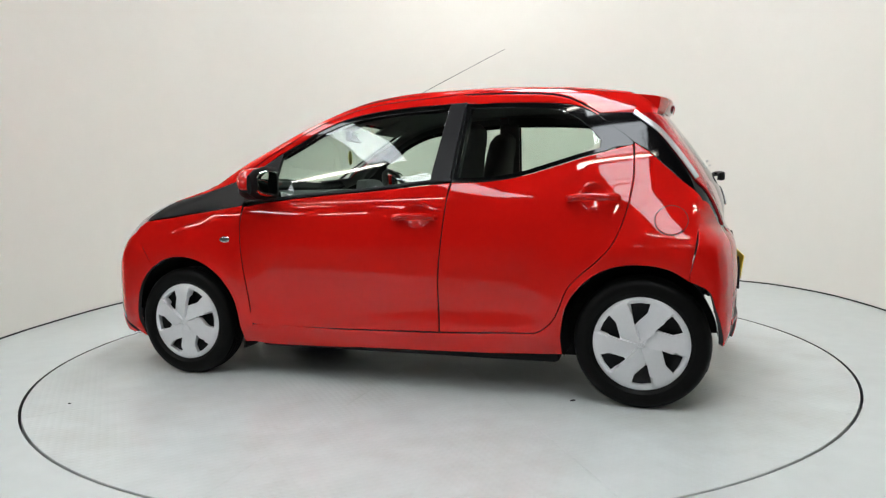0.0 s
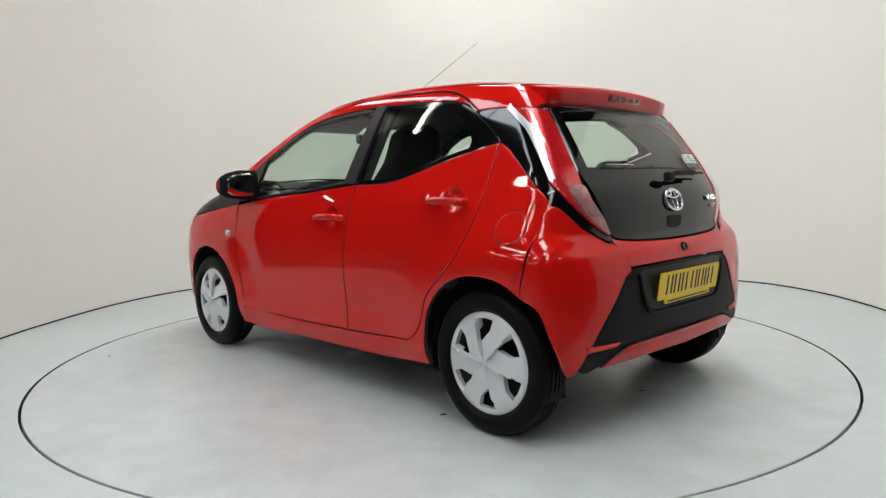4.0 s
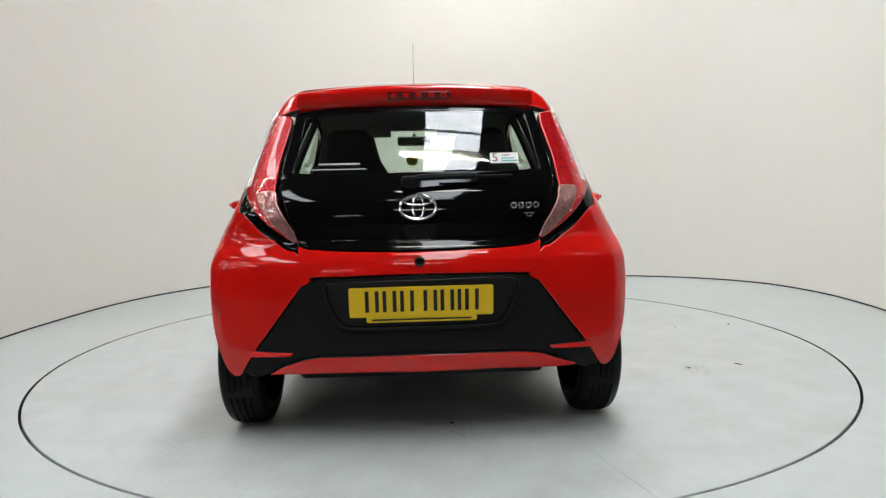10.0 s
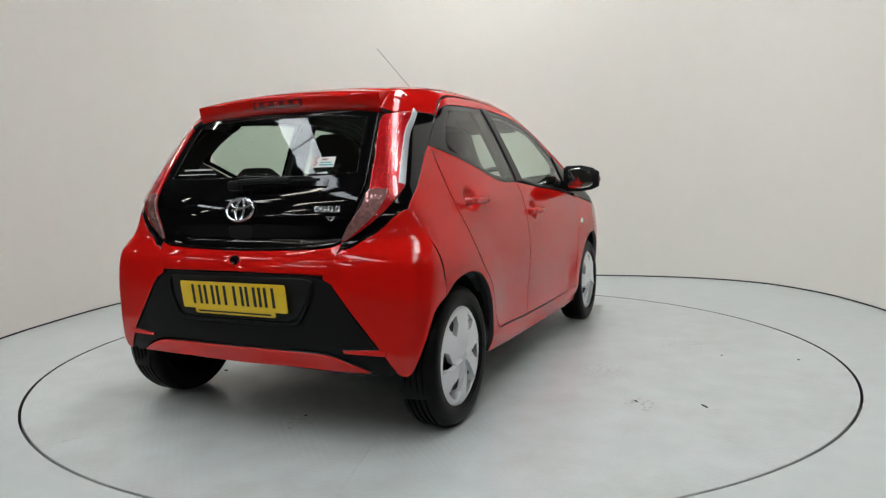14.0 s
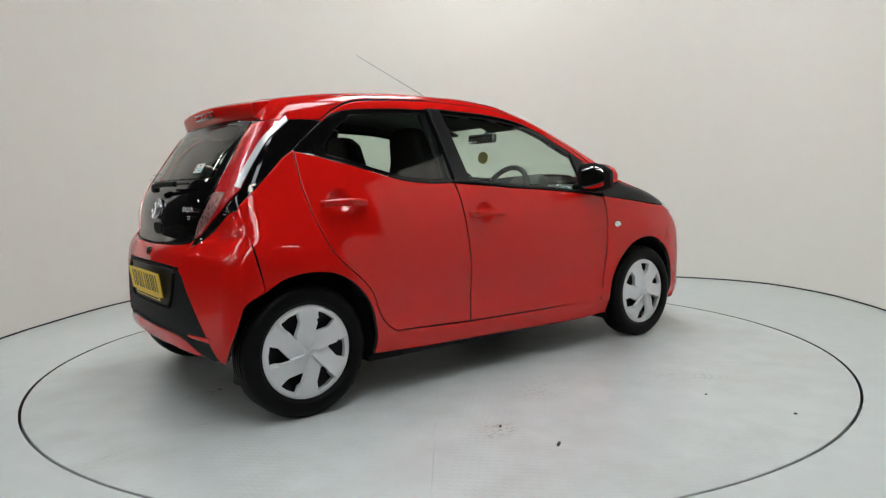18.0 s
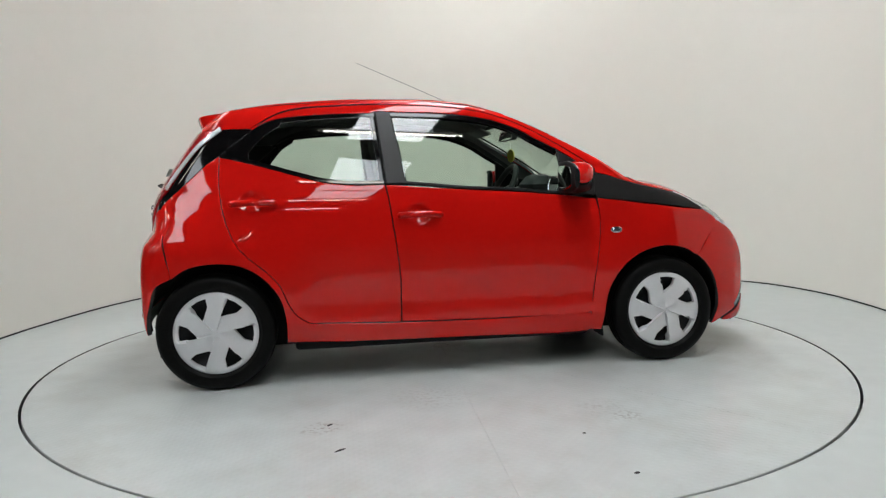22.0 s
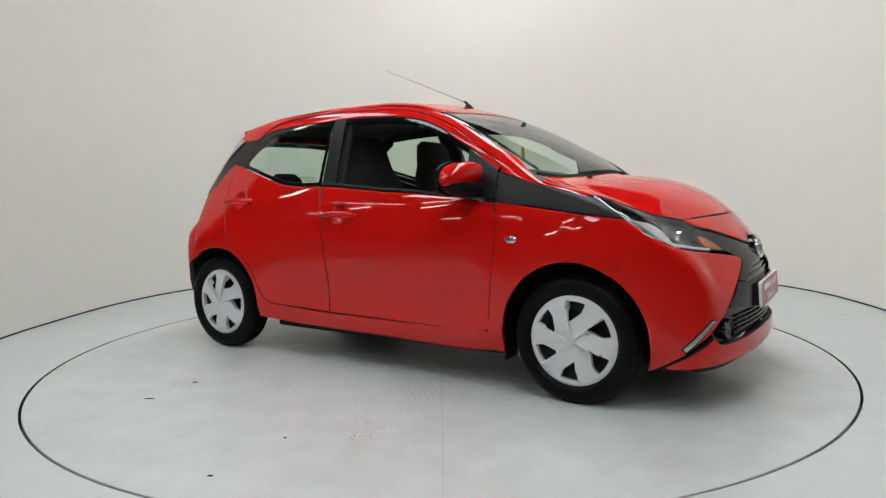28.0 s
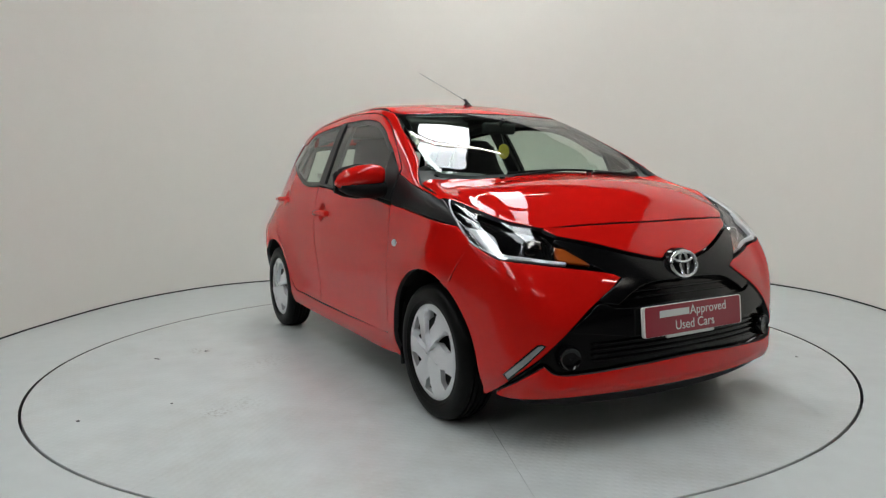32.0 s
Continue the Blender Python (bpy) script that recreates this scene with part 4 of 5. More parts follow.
panel("lower_strip", mirrored("0.0,0.358 -0.30,0.356 -0.42,0.349 -0.50,0.320 -0.555,0.285 / -0.3,0.292 0.0,0.290"), "W", RED, car, lift=0.004, step=0.02)
for i in (0, 1):
    panel("reflector", "-0.470,0.371 / -0.604,0.376 / -0.601,0.352 / -0.478,0.358", "W", RED, rear_insert, "slim red reflector", lift=0.003, depth=0.012, gap=0, step=0.014, flip=i == 1)

# spoiler over the rear window
bm = bmesh.new()
prof = [(-1.10, 1.402), (-1.16, 1.392), (-1.22, 1.380), (-1.270, 1.368), (-1.282, 1.361), (-1.285, 1.350), (-1.277, 1.322), (-1.268, 1.300), (-1.256, 1.288), (-1.23, 1.284), (-1.16, 1.290)]
ys = np.linspace(-0.475, 0.475, 33)
rows = []
for y in ys:
    e = 1 - 0.30 * abs(y / 0.475) ** 6
    rows.append([bm.verts.new((px + 0.17 * y * y + (0.02 * abs(y / 0.475) ** 8), y, 1.392 + (pz - 1.392) * (e if k < 6 else 1) - 0.10 * y * y * (1 if k < 6 else 0.75)))
                 for k, (px, pz) in enumerate(prof)])
for a, b in zip(rows, rows[1:]):
    for k in range(len(prof) - 1):
        bm.faces.new((a[k], a[k + 1], b[k + 1], b[k]))
bm.faces.new(rows[0])
bm.faces.new(rows[-1][::-1])
bmesh.ops.recalc_face_normals(bm, faces=bm.faces)
spoiler = part("spoiler", bm, RED, car, "red roof spoiler over the rear window")
bm = bmesh.new()
box(bm, -0.006, 0.006, -0.125, 0.125, -0.016, 0.016, 0.005)
bmesh.ops.transform(bm, matrix=pose(-1.280, -0.012, 1.328, 0, -18, 0), verts=bm.verts)
brake = part("brake_lamp", bm, DARK_LENS, spoiler, "dark red high brake lamp")
for k in range(5):
    bm = bmesh.new()
    box(bm, -0.004, 0.004, -0.012, 0.012, -0.009, 0.009, 0.003)
    bmesh.ops.transform(bm, matrix=pose(-1.2855, -0.112 + k * 0.05, 1.328, 0, -18, 0), verts=bm.verts)
    part("lamp_cell", bm, RED, brake)

# --- wheels
def tyre_mesh():
    bm = bmesh.new()
    w = 0.082
    half = [(0.192, 0.052), (0.201, 0.066), (0.208, 0.075), (0.216, 0.0785), (0.2175, 0.0805), (0.2225, 0.0805), (0.226, 0.0815), (0.242, 0.0835), (0.258, 0.081), (0.270, 0.074), (0.279, 0.063), (0.283, 0.047)]
    prof = [(r, h) for r, h in half]
    for g in (0.036, 0.012, -0.012, -0.036):
        prof += [(0.285, g + 0.005), (0.278, g + 0.004), (0.278, g - 0.004), (0.285, g - 0.005)]
    prof += [(r, -h) for r, h in half[::-1]]
    lathe(bm, prof, 96)
    bmesh.ops.recalc_face_normals(bm, faces=bm.faces)
    return bm


def cover_mesh():
    """Silver wheel cover: six flat blades stepped round the hub, openings between them."""
    R, ridge = 0.203, radians(106)
    hole = [np.array(p) for p in ((-0.0447, 0.1715), (-0.003, 0.1775), (0.0386, 0.1735), (0.0274, 0.133), (-0.0258, 0.0812))]
    holes, pts, edges = [], [], []

    def chain(loop, close):
        b = len(pts)
        pts.extend(loop)
        edges.extend((b + i, b + (i + 1) % len(loop)) for i in range(len(loop) if close else len(loop) - 1))
    chain([np.array((R * math.cos(t), R * math.sin(t))) for t in np.linspace(0, 2 * math.pi, 120, endpoint=False)], True)
    for k in range(6):
        a = k * math.pi / 3
        rot = np.array([[math.cos(a), -math.sin(a)], [math.sin(a), math.cos(a)]])
        dense = []
        for i in range(5):
            p, q = hole[i], hole[(i + 1) % 5]
            dense += [p + (q - p) * t for t in np.linspace(0.05, 0.95, 7)]
        holes.append(np.array([rot @ p for p in dense]))
        chain(list(holes[-1]), True)
        u, v = np.array((math.cos(ridge + a), math.sin(ridge + a))), np.array((math.sin(ridge + a), -math.cos(ridge + a)))
        chain([u * r for r in np.linspace(0.014, 0.080, 9)], False)
        chain([u * r + v * 0.0022 for r in np.linspace(0.014, 0.080, 9)], False)
    fixed = np.array(pts)
    for r in np.arange(0.012, R - 0.004, 0.010):
        for t in np.linspace(0, 2 * math.pi, max(6, int(2 * math.pi * r / 0.012)), endpoint=False):
            p = np.array((r * math.cos(t), r * math.sin(t)))
            if np.min(np.hypot(*(fixed - p).T)) > 0.004 and not any(inside(h, p[None])[0] for h in holes):
                pts.append(p)
    vs, es, fs, *_ = delaunay_2d_cdt([Vector(p) for p in pts], edges, [], 0, 1e-6)
    mids = np.array([np.mean([vs[i] for i in f], 0) for f in fs])
    open_ = np.any([inside(h, mids) for h in holes], 0)
    fs = [f for f, o in zip(fs, open_) if not o]

    def height(x, y):
        r, a = math.hypot(x, y), math.atan2(y, x)
        z = 0.012 - 0.015 * (r / R) ** 2 + 0.004 * math.exp(-(r / 0.022) ** 2)
        s = ((a - ridge + 0.012) / (math.pi / 3)) % 1.0                       # each blade falls away from its ridge
        z += 0.021 * (0.5 - s) * float(ease(0.010, 0.05, r)) * float(1 - ease(0.155, 0.200, r))
        return z - 0.006 * float(ease(R - 0.007, R, r))
    bm = bmesh.new()
    top = [bm.verts.new((v.x, v.y, height(v.x, v.y))) for v in vs]
    for f in fs:
        try:
            bm.faces.new([top[i] for i in f])
        except ValueError:
            pass
    rim = [e for e in bm.edges if len(e.link_faces) == 1]
    g = bmesh.ops.extrude_edge_only(bm, edges=rim)
    for v in g["geom"]:
        if isinstance(v, bmesh.types.BMVert):
            v.co.z -= 0.022
    bmesh.ops.recalc_face_normals(bm, faces=bm.faces)
    if sum(f.normal.z * f.calc_area() for f in bm.faces) < 0:
        bmesh.ops.reverse_faces(bm, faces=bm.faces)
    return bm


def wheel_at(x, side, turn):
    w = part("wheel", tyre_mesh(), RUBBER, car, "black tyre with a silver six-blade wheel cover") if not WHEELS else new("wheel", WHEELS[0].data)
    w.parent = car
    w["label"] = "black tyre with a silver six-blade wheel cover"
    w.matrix_local = pose(x, side * 0.708, 0.282, -90 * side, 0, 0) @ pose(0, 0, 0, 0, 0, turn)
    if not WHEELS:
        cover = part("wheel_cover", cover_mesh(), SILVER, w, "silver plastic wheel cover")
        cover.location.z = 0.074
        bm = bmesh.new()
        lathe(bm, [(0.001, 0.0), (0.06, 0.0), (0.075, 0.010), (0.13, 0.004), (0.160, 0.012), (0.182, 0.030), (0.182, -0.06)], 40)
        for k in range(4):
            cyl(bm, Matrix.Rotation(k * math.pi / 2 + 0.4, 4, "Z") @ Matrix.Translation((0.05, 0, 0.008)), 0.011, 0.009, 0.016, 8)
        bmesh.ops.recalc_face_normals(bm, faces=bm.faces)
        disc = part("steel_rim", bm, STEEL, w, "dark steel rim behind the cover")
        disc.location.z = 0.02
        bm = bmesh.new()
        tube(bm, [(0.160, 0.02, 0.0), (0.160, 0.02, 0.036)], 0.0045, 8)
        v = part("tyre_valve", bm, CHROME, w)
        v.location.z = 0.02
        bm = bmesh.new()
        ringpts = [(0.0155 * math.cos(t), 0.0105 * math.sin(t), 0.0) for t in np.linspace(0, 2 * math.pi, 28, endpoint=False)]
        tube(bm, ringpts, 0.0016, 6, close=True)
        tube(bm, [(0.0045 * math.cos(t), 0.010 * math.sin(t), 0.0) for t in np.linspace(0, 2 * math.pi, 20, endpoint=False)], 0.0014, 6, close=True)
        b = part("cover_badge", bm, SILVER, w)
        b.location.z = 0.074 + 0.0165
        WHEELS.append(w)
    else:
        for ch in WHEELS[0].children:
            c = ch.copy()
            scene.collection.objects.link(c)
            c.parent = w


WHEELS = []
wheel_at(AXLE, -1, -7)
wheel_at(0.015 - AXLE, -1, 26)
wheel_at(AXLE, 1, -27)
wheel_at(0.015 - AXLE, 1, 0)

# --- wheel housings, floor pan, flaps, exhaust
for x in (-AXLE, AXLE):
    for sd in (-1, 1):
        bm = bmesh.new()
        n, r = 22, 0.352
        prev = None
        for k in range(n + 1):
            a = math.radians(-12 + (204 if x > 0 else 190) * k / n)
            r = 0.352 - (0.05 * float(ease(95, 150, math.degrees(a))) if x < 0 else 0.0)
            out = 0.752 - (0.13 * float(ease(115, 140, math.degrees(a))) if x < 0 else 0.05 * float(ease(30, 10, math.degrees(a))))
            ring = [bm.verts.new((x + r * math.cos(a), sd * yy, 0.275 + r * math.sin(a))) for yy in (out, 0.50)]
            cap = bm.verts.new((x, sd * 0.50, 0.275))
            if prev:
                bm.faces.new((prev[0], prev[1], ring[1], ring[0]))
                bm.faces.new((prev[1], prev[2], cap, ring[1]))
            prev = ring + [cap]
        bmesh.ops.recalc_face_normals(bm, faces=bm.faces)
        part("wheel_housing", bm, BLACK_PLASTIC, car, "black plastic wheel housing")
bm = bmesh.new()
box(bm, -0.98, 1.68, -0.49, 0.49, 0.14, 0.30, 0.02)
box(bm, -1.34, -0.98, -0.49, 0.49, 0.21, 0.32, 0.02)
box(bm, -0.79, 0.79, -0.66, 0.66, 0.145, 0.30, 0.02)
part("floor_pan", bm, BLACK_PLASTIC, car, "black underbody")
bm = bmesh.new()
tube(bm, [(-1.17, -0.62, 0.25), (-1.17, -0.3, 0.25), (-1.08, -0.2, 0.25), (-1.08, 0.2, 0.25), (-1.17, 0.3, 0.25), (-1.17, 0.62, 0.25)], 0.035, 10)
part("rear_axle", bm, STEEL, car)
bm = bmesh.new()
cyl(bm, pose(-1.37, 0.10, 0.315, 90), 0.055, 0.055, 0.46, 20)
part("silencer", bm, STEEL, car, "dull grey exhaust silencer")
bm = bmesh.new()
tube(bm, [(-1.37, 0.32, 0.315), (-1.39, 0.38, 0.30), (-1.41, 0.40, 0.29), (-1.44, 0.40, 0.285)], 0.02, 10)
part("exhaust_pipe", bm, STEEL, car)
for sd in (-1, 1):
    bm = bmesh.new()
    box(bm, -0.006, 0.006, -0.058, 0.058, -0.075, 0.075, 0.006)
    bmesh.ops.transform(bm, matrix=pose(-1.418, sd * 0.708, 0.247, 0, 4, -sd * 8), verts=bm.verts)
    part("mud_flap", bm, BLACK_PLASTIC, car, "black rubber mud flap")
    bm = bmesh.new()
    box(bm, -0.006, 0.006, -0.062, 0.062, -0.075, 0.075, 0.006)
    bmesh.ops.transform(bm, matrix=pose(0.822, sd * 0.70, 0.225, 0, -6, 0), verts=bm.verts)
    part("mud_flap", bm, BLACK_PLASTIC, car, "black rubber mud flap")

# --- fuel flap, repeaters, aerial
panel("fuel_flap", " ".join("%.4f,%.4f" % (-1.273 + 0.066 * math.cos(a), 0.807 + 0.060 * math.sin(a)) for a in np.linspace(0, 2 * math.pi, 16, endpoint=False)),
      "R", RED, sides[1], "round red fuel filler flap", lift=0.0022, depth=0.006, gap=0, step=0.016, edge=0.004, flip=True)
panel("flap_gap", " ".join("%.4f,%.4f" % (-1.273 + 0.0682 * math.cos(a), 0.807 + 0.0622 * math.sin(a)) for a in np.linspace(0, 2 * math.pi, 16, endpoint=False)),
      "R", JOINT, sides[1], lift=0.0008, depth=0.006, gap=0, step=0.02, edge=0.002, flip=True)
for i, f in enumerate(fenders):
    def disc(cx, cz, rx, rz):
        return " ".join("%.4f,%.4f" % (cx + rx * math.cos(a), cz + rz * math.sin(a)) for a in np.linspace(0, 2 * math.pi, 14, endpoint=False))
    rep = panel("side_repeater", disc(0.885, 0.722, 0.030, 0.0165), "R", CHROME, f, "small oval clear side repeater", lift=0.006, depth=0.008, gap=0, step=0.01, edge=0.003, flip=i == 1)
    panel("repeater_lens", disc(0.885, 0.722, 0.023, 0.011), "R", REFLECT, rep, lift=0.008, depth=0.004, gap=0, step=0.008, edge=0.003, flip=i == 1)
bm = bmesh.new()
box(bm, -0.028, 0.028, -0.018, 0.018, -0.012, 0.012, 0.008)
for v in bm.verts:
    if v.co.z > 0:
        v.co.x = v.co.x * 0.6 - 0.006
        v.co.y *= 0.6
bmesh.ops.transform(bm, matrix=pose(0.205, 0, 1.437, 0, 8, 0), verts=bm.verts)
tube(bm, [(0.205, 0, 1.44), (0.185, 0, 1.462), (0.172, 0, 1.468)], 0.008, 8)
aerial = part("aerial", bm, BLACK_PLASTIC, car, "black aerial foot")
bm = bmesh.new()
tube(bm, [(0.18, 0, 1.463), (-0.02, 0, 1.549), (-0.22, 0, 1.634), (-0.408, 0, 1.713)], lambda t: 0.0016 - 0.0006 * t, 6)
part("whip", bm, STEEL, aerial, "thin grey aerial whip")

# --- door mirrors
for i, sd in ((0, -1), (1, 1)):
    def loft(sections, mat, name, parent, label=""):
        bm = bmesh.new()
        rings = []
        for cx, cy, cz, rx, rz, p in sections:
            cy, cz, rx, rz = 0.755 + (cy - 0.765) * 1.16, 0.985 + (cz - 0.985) * 1.14, rx * 1.18, rz * 1.14
            ring = []
            for k in range(28):
                a = 2 * math.pi * k / 28
                c, s = math.cos(a), math.sin(a)
                ring.append(bm.verts.new((cx + rx * abs(c) ** p * (1 if c > 0 else -1), sd * cy, cz + rz * abs(s) ** p * (1 if s > 0 else -1))))
            rings.append(ring)
        for a, b in zip(rings, rings[1:]):
            for k in range(28):
                bm.faces.new((a[k], a[(k + 1) % 28], b[(k + 1) % 28], b[k]))
        bm.faces.new(rings[0])
        bm.faces.new(rings[-1][::-1])
        bmesh.ops.recalc_face_normals(bm, faces=bm.faces)
        return part(name, bm, mat, parent, label)
    cap = loft([(0.668, 0.772, 1.022, 0.040, 0.034, 0.8), (0.668, 0.79, 1.022, 0.056, 0.043, 0.75), (0.664, 0.83, 1.022, 0.062, 0.046, 0.75), (0.657, 0.88, 1.017, 0.058, 0.044, 0.75),
                (0.648, 0.92, 1.008, 0.048, 0.038, 0.8), (0.640, 0.945, 0.998, 0.034, 0.027, 0.85), (0.636, 0.957, 0.992, 0.014, 0.011, 1.0)], RED, "door_mirror", car, "red mirror cap on a black foot")
    loft([(0.668, 0.765, 0.966, 0.045, 0.030, 0.8), (0.666, 0.80, 0.962, 0.058, 0.036, 0.75), (0.660, 0.86, 0.964, 0.056, 0.034, 0.75), (0.650, 0.91, 0.970, 0.046, 0.028, 0.8), (0.640, 0.945, 0.980, 0.028, 0.018, 0.9)],
         BLACK_PLASTIC, "mirror_base", cap, "black lower mirror shell")
    loft([(0.685, 0.70, 0.945, 0.055, 0.030, 0.8), (0.680, 0.74, 0.948, 0.045, 0.026, 0.8), (0.672, 0.79, 0.955, 0.036, 0.020, 0.8)], BLACK_PLASTIC, "mirror_foot", cap)
    loft([(0.594, 0.768, 0.998, 0.010, 0.056, 0.7), (0.595, 0.78, 0.998, 0.014, 0.070, 0.7), (0.600, 0.86, 0.998, 0.014, 0.072, 0.7), (0.604, 0.92, 0.996, 0.014, 0.060, 0.7), (0.606, 0.957, 0.993, 0.011, 0.040, 0.8)],
         BLACK_PLASTIC, "mirror_rim", cap)
    loft([(0.5765, 0.795, 0.998, 0.003, 0.046, 0.7), (0.5775, 0.81, 0.998, 0.003, 0.053, 0.7), (0.5815, 0.86, 0.998, 0.003, 0.055, 0.7), (0.5855, 0.905, 0.996, 0.003, 0.046, 0.7), (0.588, 0.925, 0.993, 0.003, 0.030, 0.8)],
         MIRROR, "mirror_glass", cap, "mirror glass facing back")

# --- wipers
def wiper(path, blade, parent, thick=0.007):
    bm = bmesh.new()
    tube(bm, path, thick, 8)
    arm = part("wiper", bm, BLACK_PLASTIC, parent, "black wiper arm")
    bm = bmesh.new()
    tube(bm, blade, 0.0055, 6)
    part("wiper_blade", bm, RUBBER, arm)
    bm = bmesh.new()
    cyl(bm, Matrix.Translation(path[0]), 0.017, 0.013, 0.03, 14)
    part("wiper_pivot", bm, BLACK_PLASTIC, arm)


def screen_at(x, y, up):
    p = meet("T", [(x, y)])[0]
    return (x, y, p[2] + up)


wiper([screen_at(1.09, -0.36, -0.008), screen_at(1.08, -0.28, 0.002), screen_at(1.068, -0.10, 0.004), screen_at(1.058, 0.02, 0.004)],
      [screen_at(1.055 - 0.16 * y * y, y, 0.002) for y in np.linspace(-0.30, 0.20, 8)], car, 0.006)
wiper([screen_at(1.09, 0.14, -0.006), screen_at(1.075, 0.20, 0.005), screen_at(1.045, 0.34, 0.006), screen_at(1.02, 0.42, 0.006)],
      [screen_at(1.055 - 0.2 * y * y, y, 0.002) for y in np.linspace(0.22, 0.56, 8)], car, 0.006)
wiper([(-1.512, 0.035, 0.985), (-1.522, 0.0, 1.0), (-1.512, -0.12, 1.004), (-1.497, -0.22, 1.003)], [(-1.495 + 0.13 * y * y, -y, 1.003) for y in np.linspace(0.08, 0.35, 8)], tailgate, 0.0125)
bm = bmesh.new()
box(bm, -1.530, -1.500, 0.0, 0.062, 0.966, 1.008, 0.012)
part("wiper_housing", bm, BLACK_PLASTIC, tailgate)

# --- badges, plates and writing
def badge(cx, cy, cz, w, h, face, tilt, parent, r=0.0055):
    """Three chrome ovals, on a dark round at the front."""
    m = pose(cx, cy, cz, 0, tilt, 0)
    def oval(a, b, oy, oz, rr):
        bm = bmesh.new()
        tube(bm, [(0, oy + a * math.cos(t), oz + b * math.sin(t)) for t in np.linspace(0, 2 * math.pi, 48, endpoint=False)], rr, 8, close=True)
        bmesh.ops.transform(bm, matrix=m, verts=bm.verts)
        return bm
    ring = part("badge", oval(w, h, 0, 0, r), BADGE, parent, "oval chrome badge")
    part("badge_oval", oval(w * 0.30, h * 0.93, 0, 0, r * 0.8), BADGE, ring)
    part("badge_oval", oval(w * 0.72, h * 0.36, 0, h * 0.52, r * 0.8), BADGE, ring)
    return ring


badge(-1.523, 0.003, 0.892, 0.066, 0.046, -1, 18, tailgate)
bm = bmesh.new()
lathe(bm, [(0.001, 0.010), (0.060, 0.009), (0.072, 0.004), (0.076, -0.02)], 40)
bmesh.ops.transform(bm, matrix=Matrix.Translation((1.781, 0, 0.650)) @ Vector((1, 0, 0.18)).to_track_quat("Z", "Y").to_matrix().to_4x4(), verts=bm.verts)
for v in bm.verts:
    v.co.z = 0.650 + (v.co.z - 0.650) * 0.84
bmesh.ops.recalc_face_normals(bm, faces=bm.faces)
boss = part("badge_boss", bm, BLACK_GLOSS, grille, "round gloss black badge boss")
badge(1.796, 0, 0.651, 0.068, 0.050, 1, -12, boss, 0.006)


def writing(text, size, m, mat, parent, name="writing", wide=1.0):
    cu = bpy.data.curves.new(name, "FONT")
    cu.body, cu.size, cu.align_x, cu.align_y, cu.extrude = text, size, "CENTER", "CENTER", 0.0004
    ob = bpy.data.objects.new(name, cu)
    scene.collection.objects.link(ob)
    me = bpy.data.meshes.new_from_object(ob)
    bpy.data.objects.remove(ob)
    me.transform(m @ Matrix.Diagonal((wide, 1, 1, 1)))
    me.materials.clear()
    me.materials.append(mat)
    o = new(name, me)
    o.parent = parent
    return o


def bar(name, m, x, y, w, h, mat, parent, d=0.0006):
    bm = bmesh.new()
    box(bm, x - w / 2, x + w / 2, y - h / 2, y + h / 2, 0, d)
    bmesh.ops.transform(bm, matrix=m, verts=bm.verts)
    return part(name, bm, mat, parent, smooth=False)


def rounded_plate(name, w, h, m, mat, parent, label="", d=0.004):
    bm = bmesh.new()
    box(bm, -w / 2, w / 2, -h / 2, h / 2, -d, 0)
    es = [e for e in bm.edges if abs(e.verts[0].co.z - e.verts[1].co.z) > d / 2]
    bmesh.ops.bevel(bm, geom=es, offset=0.008, segments=3, affect="EDGES", profile=0.5)
    bmesh.ops.transform(bm, matrix=m, verts=bm.verts)
    return part(name, bm, mat, parent, label)


# rear plate: bars stand for its characters
PM = pose(-1.597, 0, 0.556, 90, 0, -90) @ pose(0, 0, 0, 8)
holder = rounded_plate("plate_holder", 0.40, 0.025, PM @ Matrix.Translation((0, -0.064, -0.001)), YELLOW, rear_insert, "thin lower lip of the plate holder")
bar("holder_print", PM @ Matrix.Translation((0, -0.064, 0)), 0, -0.002, 0.36, 0.006, INK, holder)
plate = rounded_plate("number_plate", 0.52, 0.111, PM, YELLOW, rear_insert, "yellow rear number plate")
for k, (x, w) in enumerate(((-0.178, 0.05), (-0.115, 0.05), (-0.052, 0.05), (0.032, 0.05), (0.093, 0.05), (0.137, 0.014), (0.182, 0.05))):
    for dx in ((-w / 2 + 0.007, w / 2 - 0.007) if w > 0.02 else (0,)):
        bar("plate_bar_mark", PM, x + dx, 0.003, 0.0135, 0.079, INK, plate)
# front plate with readable words; the maker's word is a plain bar
FM = pose(1.850, 0.0, 0.456, 90, 0, 90) @ pose(0, 0, 0, -4)
fplate = rounded_plate("show_plate", 0.53, 0.112, FM, WHITE, grille, "maroon show plate with white words", 0.012)
rounded_plate("plate_face", 0.514, 0.110, FM @ Matrix.Translation((0, 0, 0.0015)), MAROON, fplate, "maroon face")
FT = FM @ Matrix.Translation((0, 0, 0.002))
bar("word_bar", FT, -0.108, 0.024, 0.155, 0.026, WHITE, fplate)
writing("Approved", 0.050, FT @ Matrix.Translation((0.075, 0.024, 0)), WHITE, fplate, "words")
writing("Used Cars", 0.050, FT @ Matrix.Translation((0, -0.026, 0)), WHITE, fplate, "words")
rounded_plate("plate_foot", 0.26, 0.012, FM @ Matrix.Translation((-0.02, -0.062, -0.004)), WHITE, fplate)
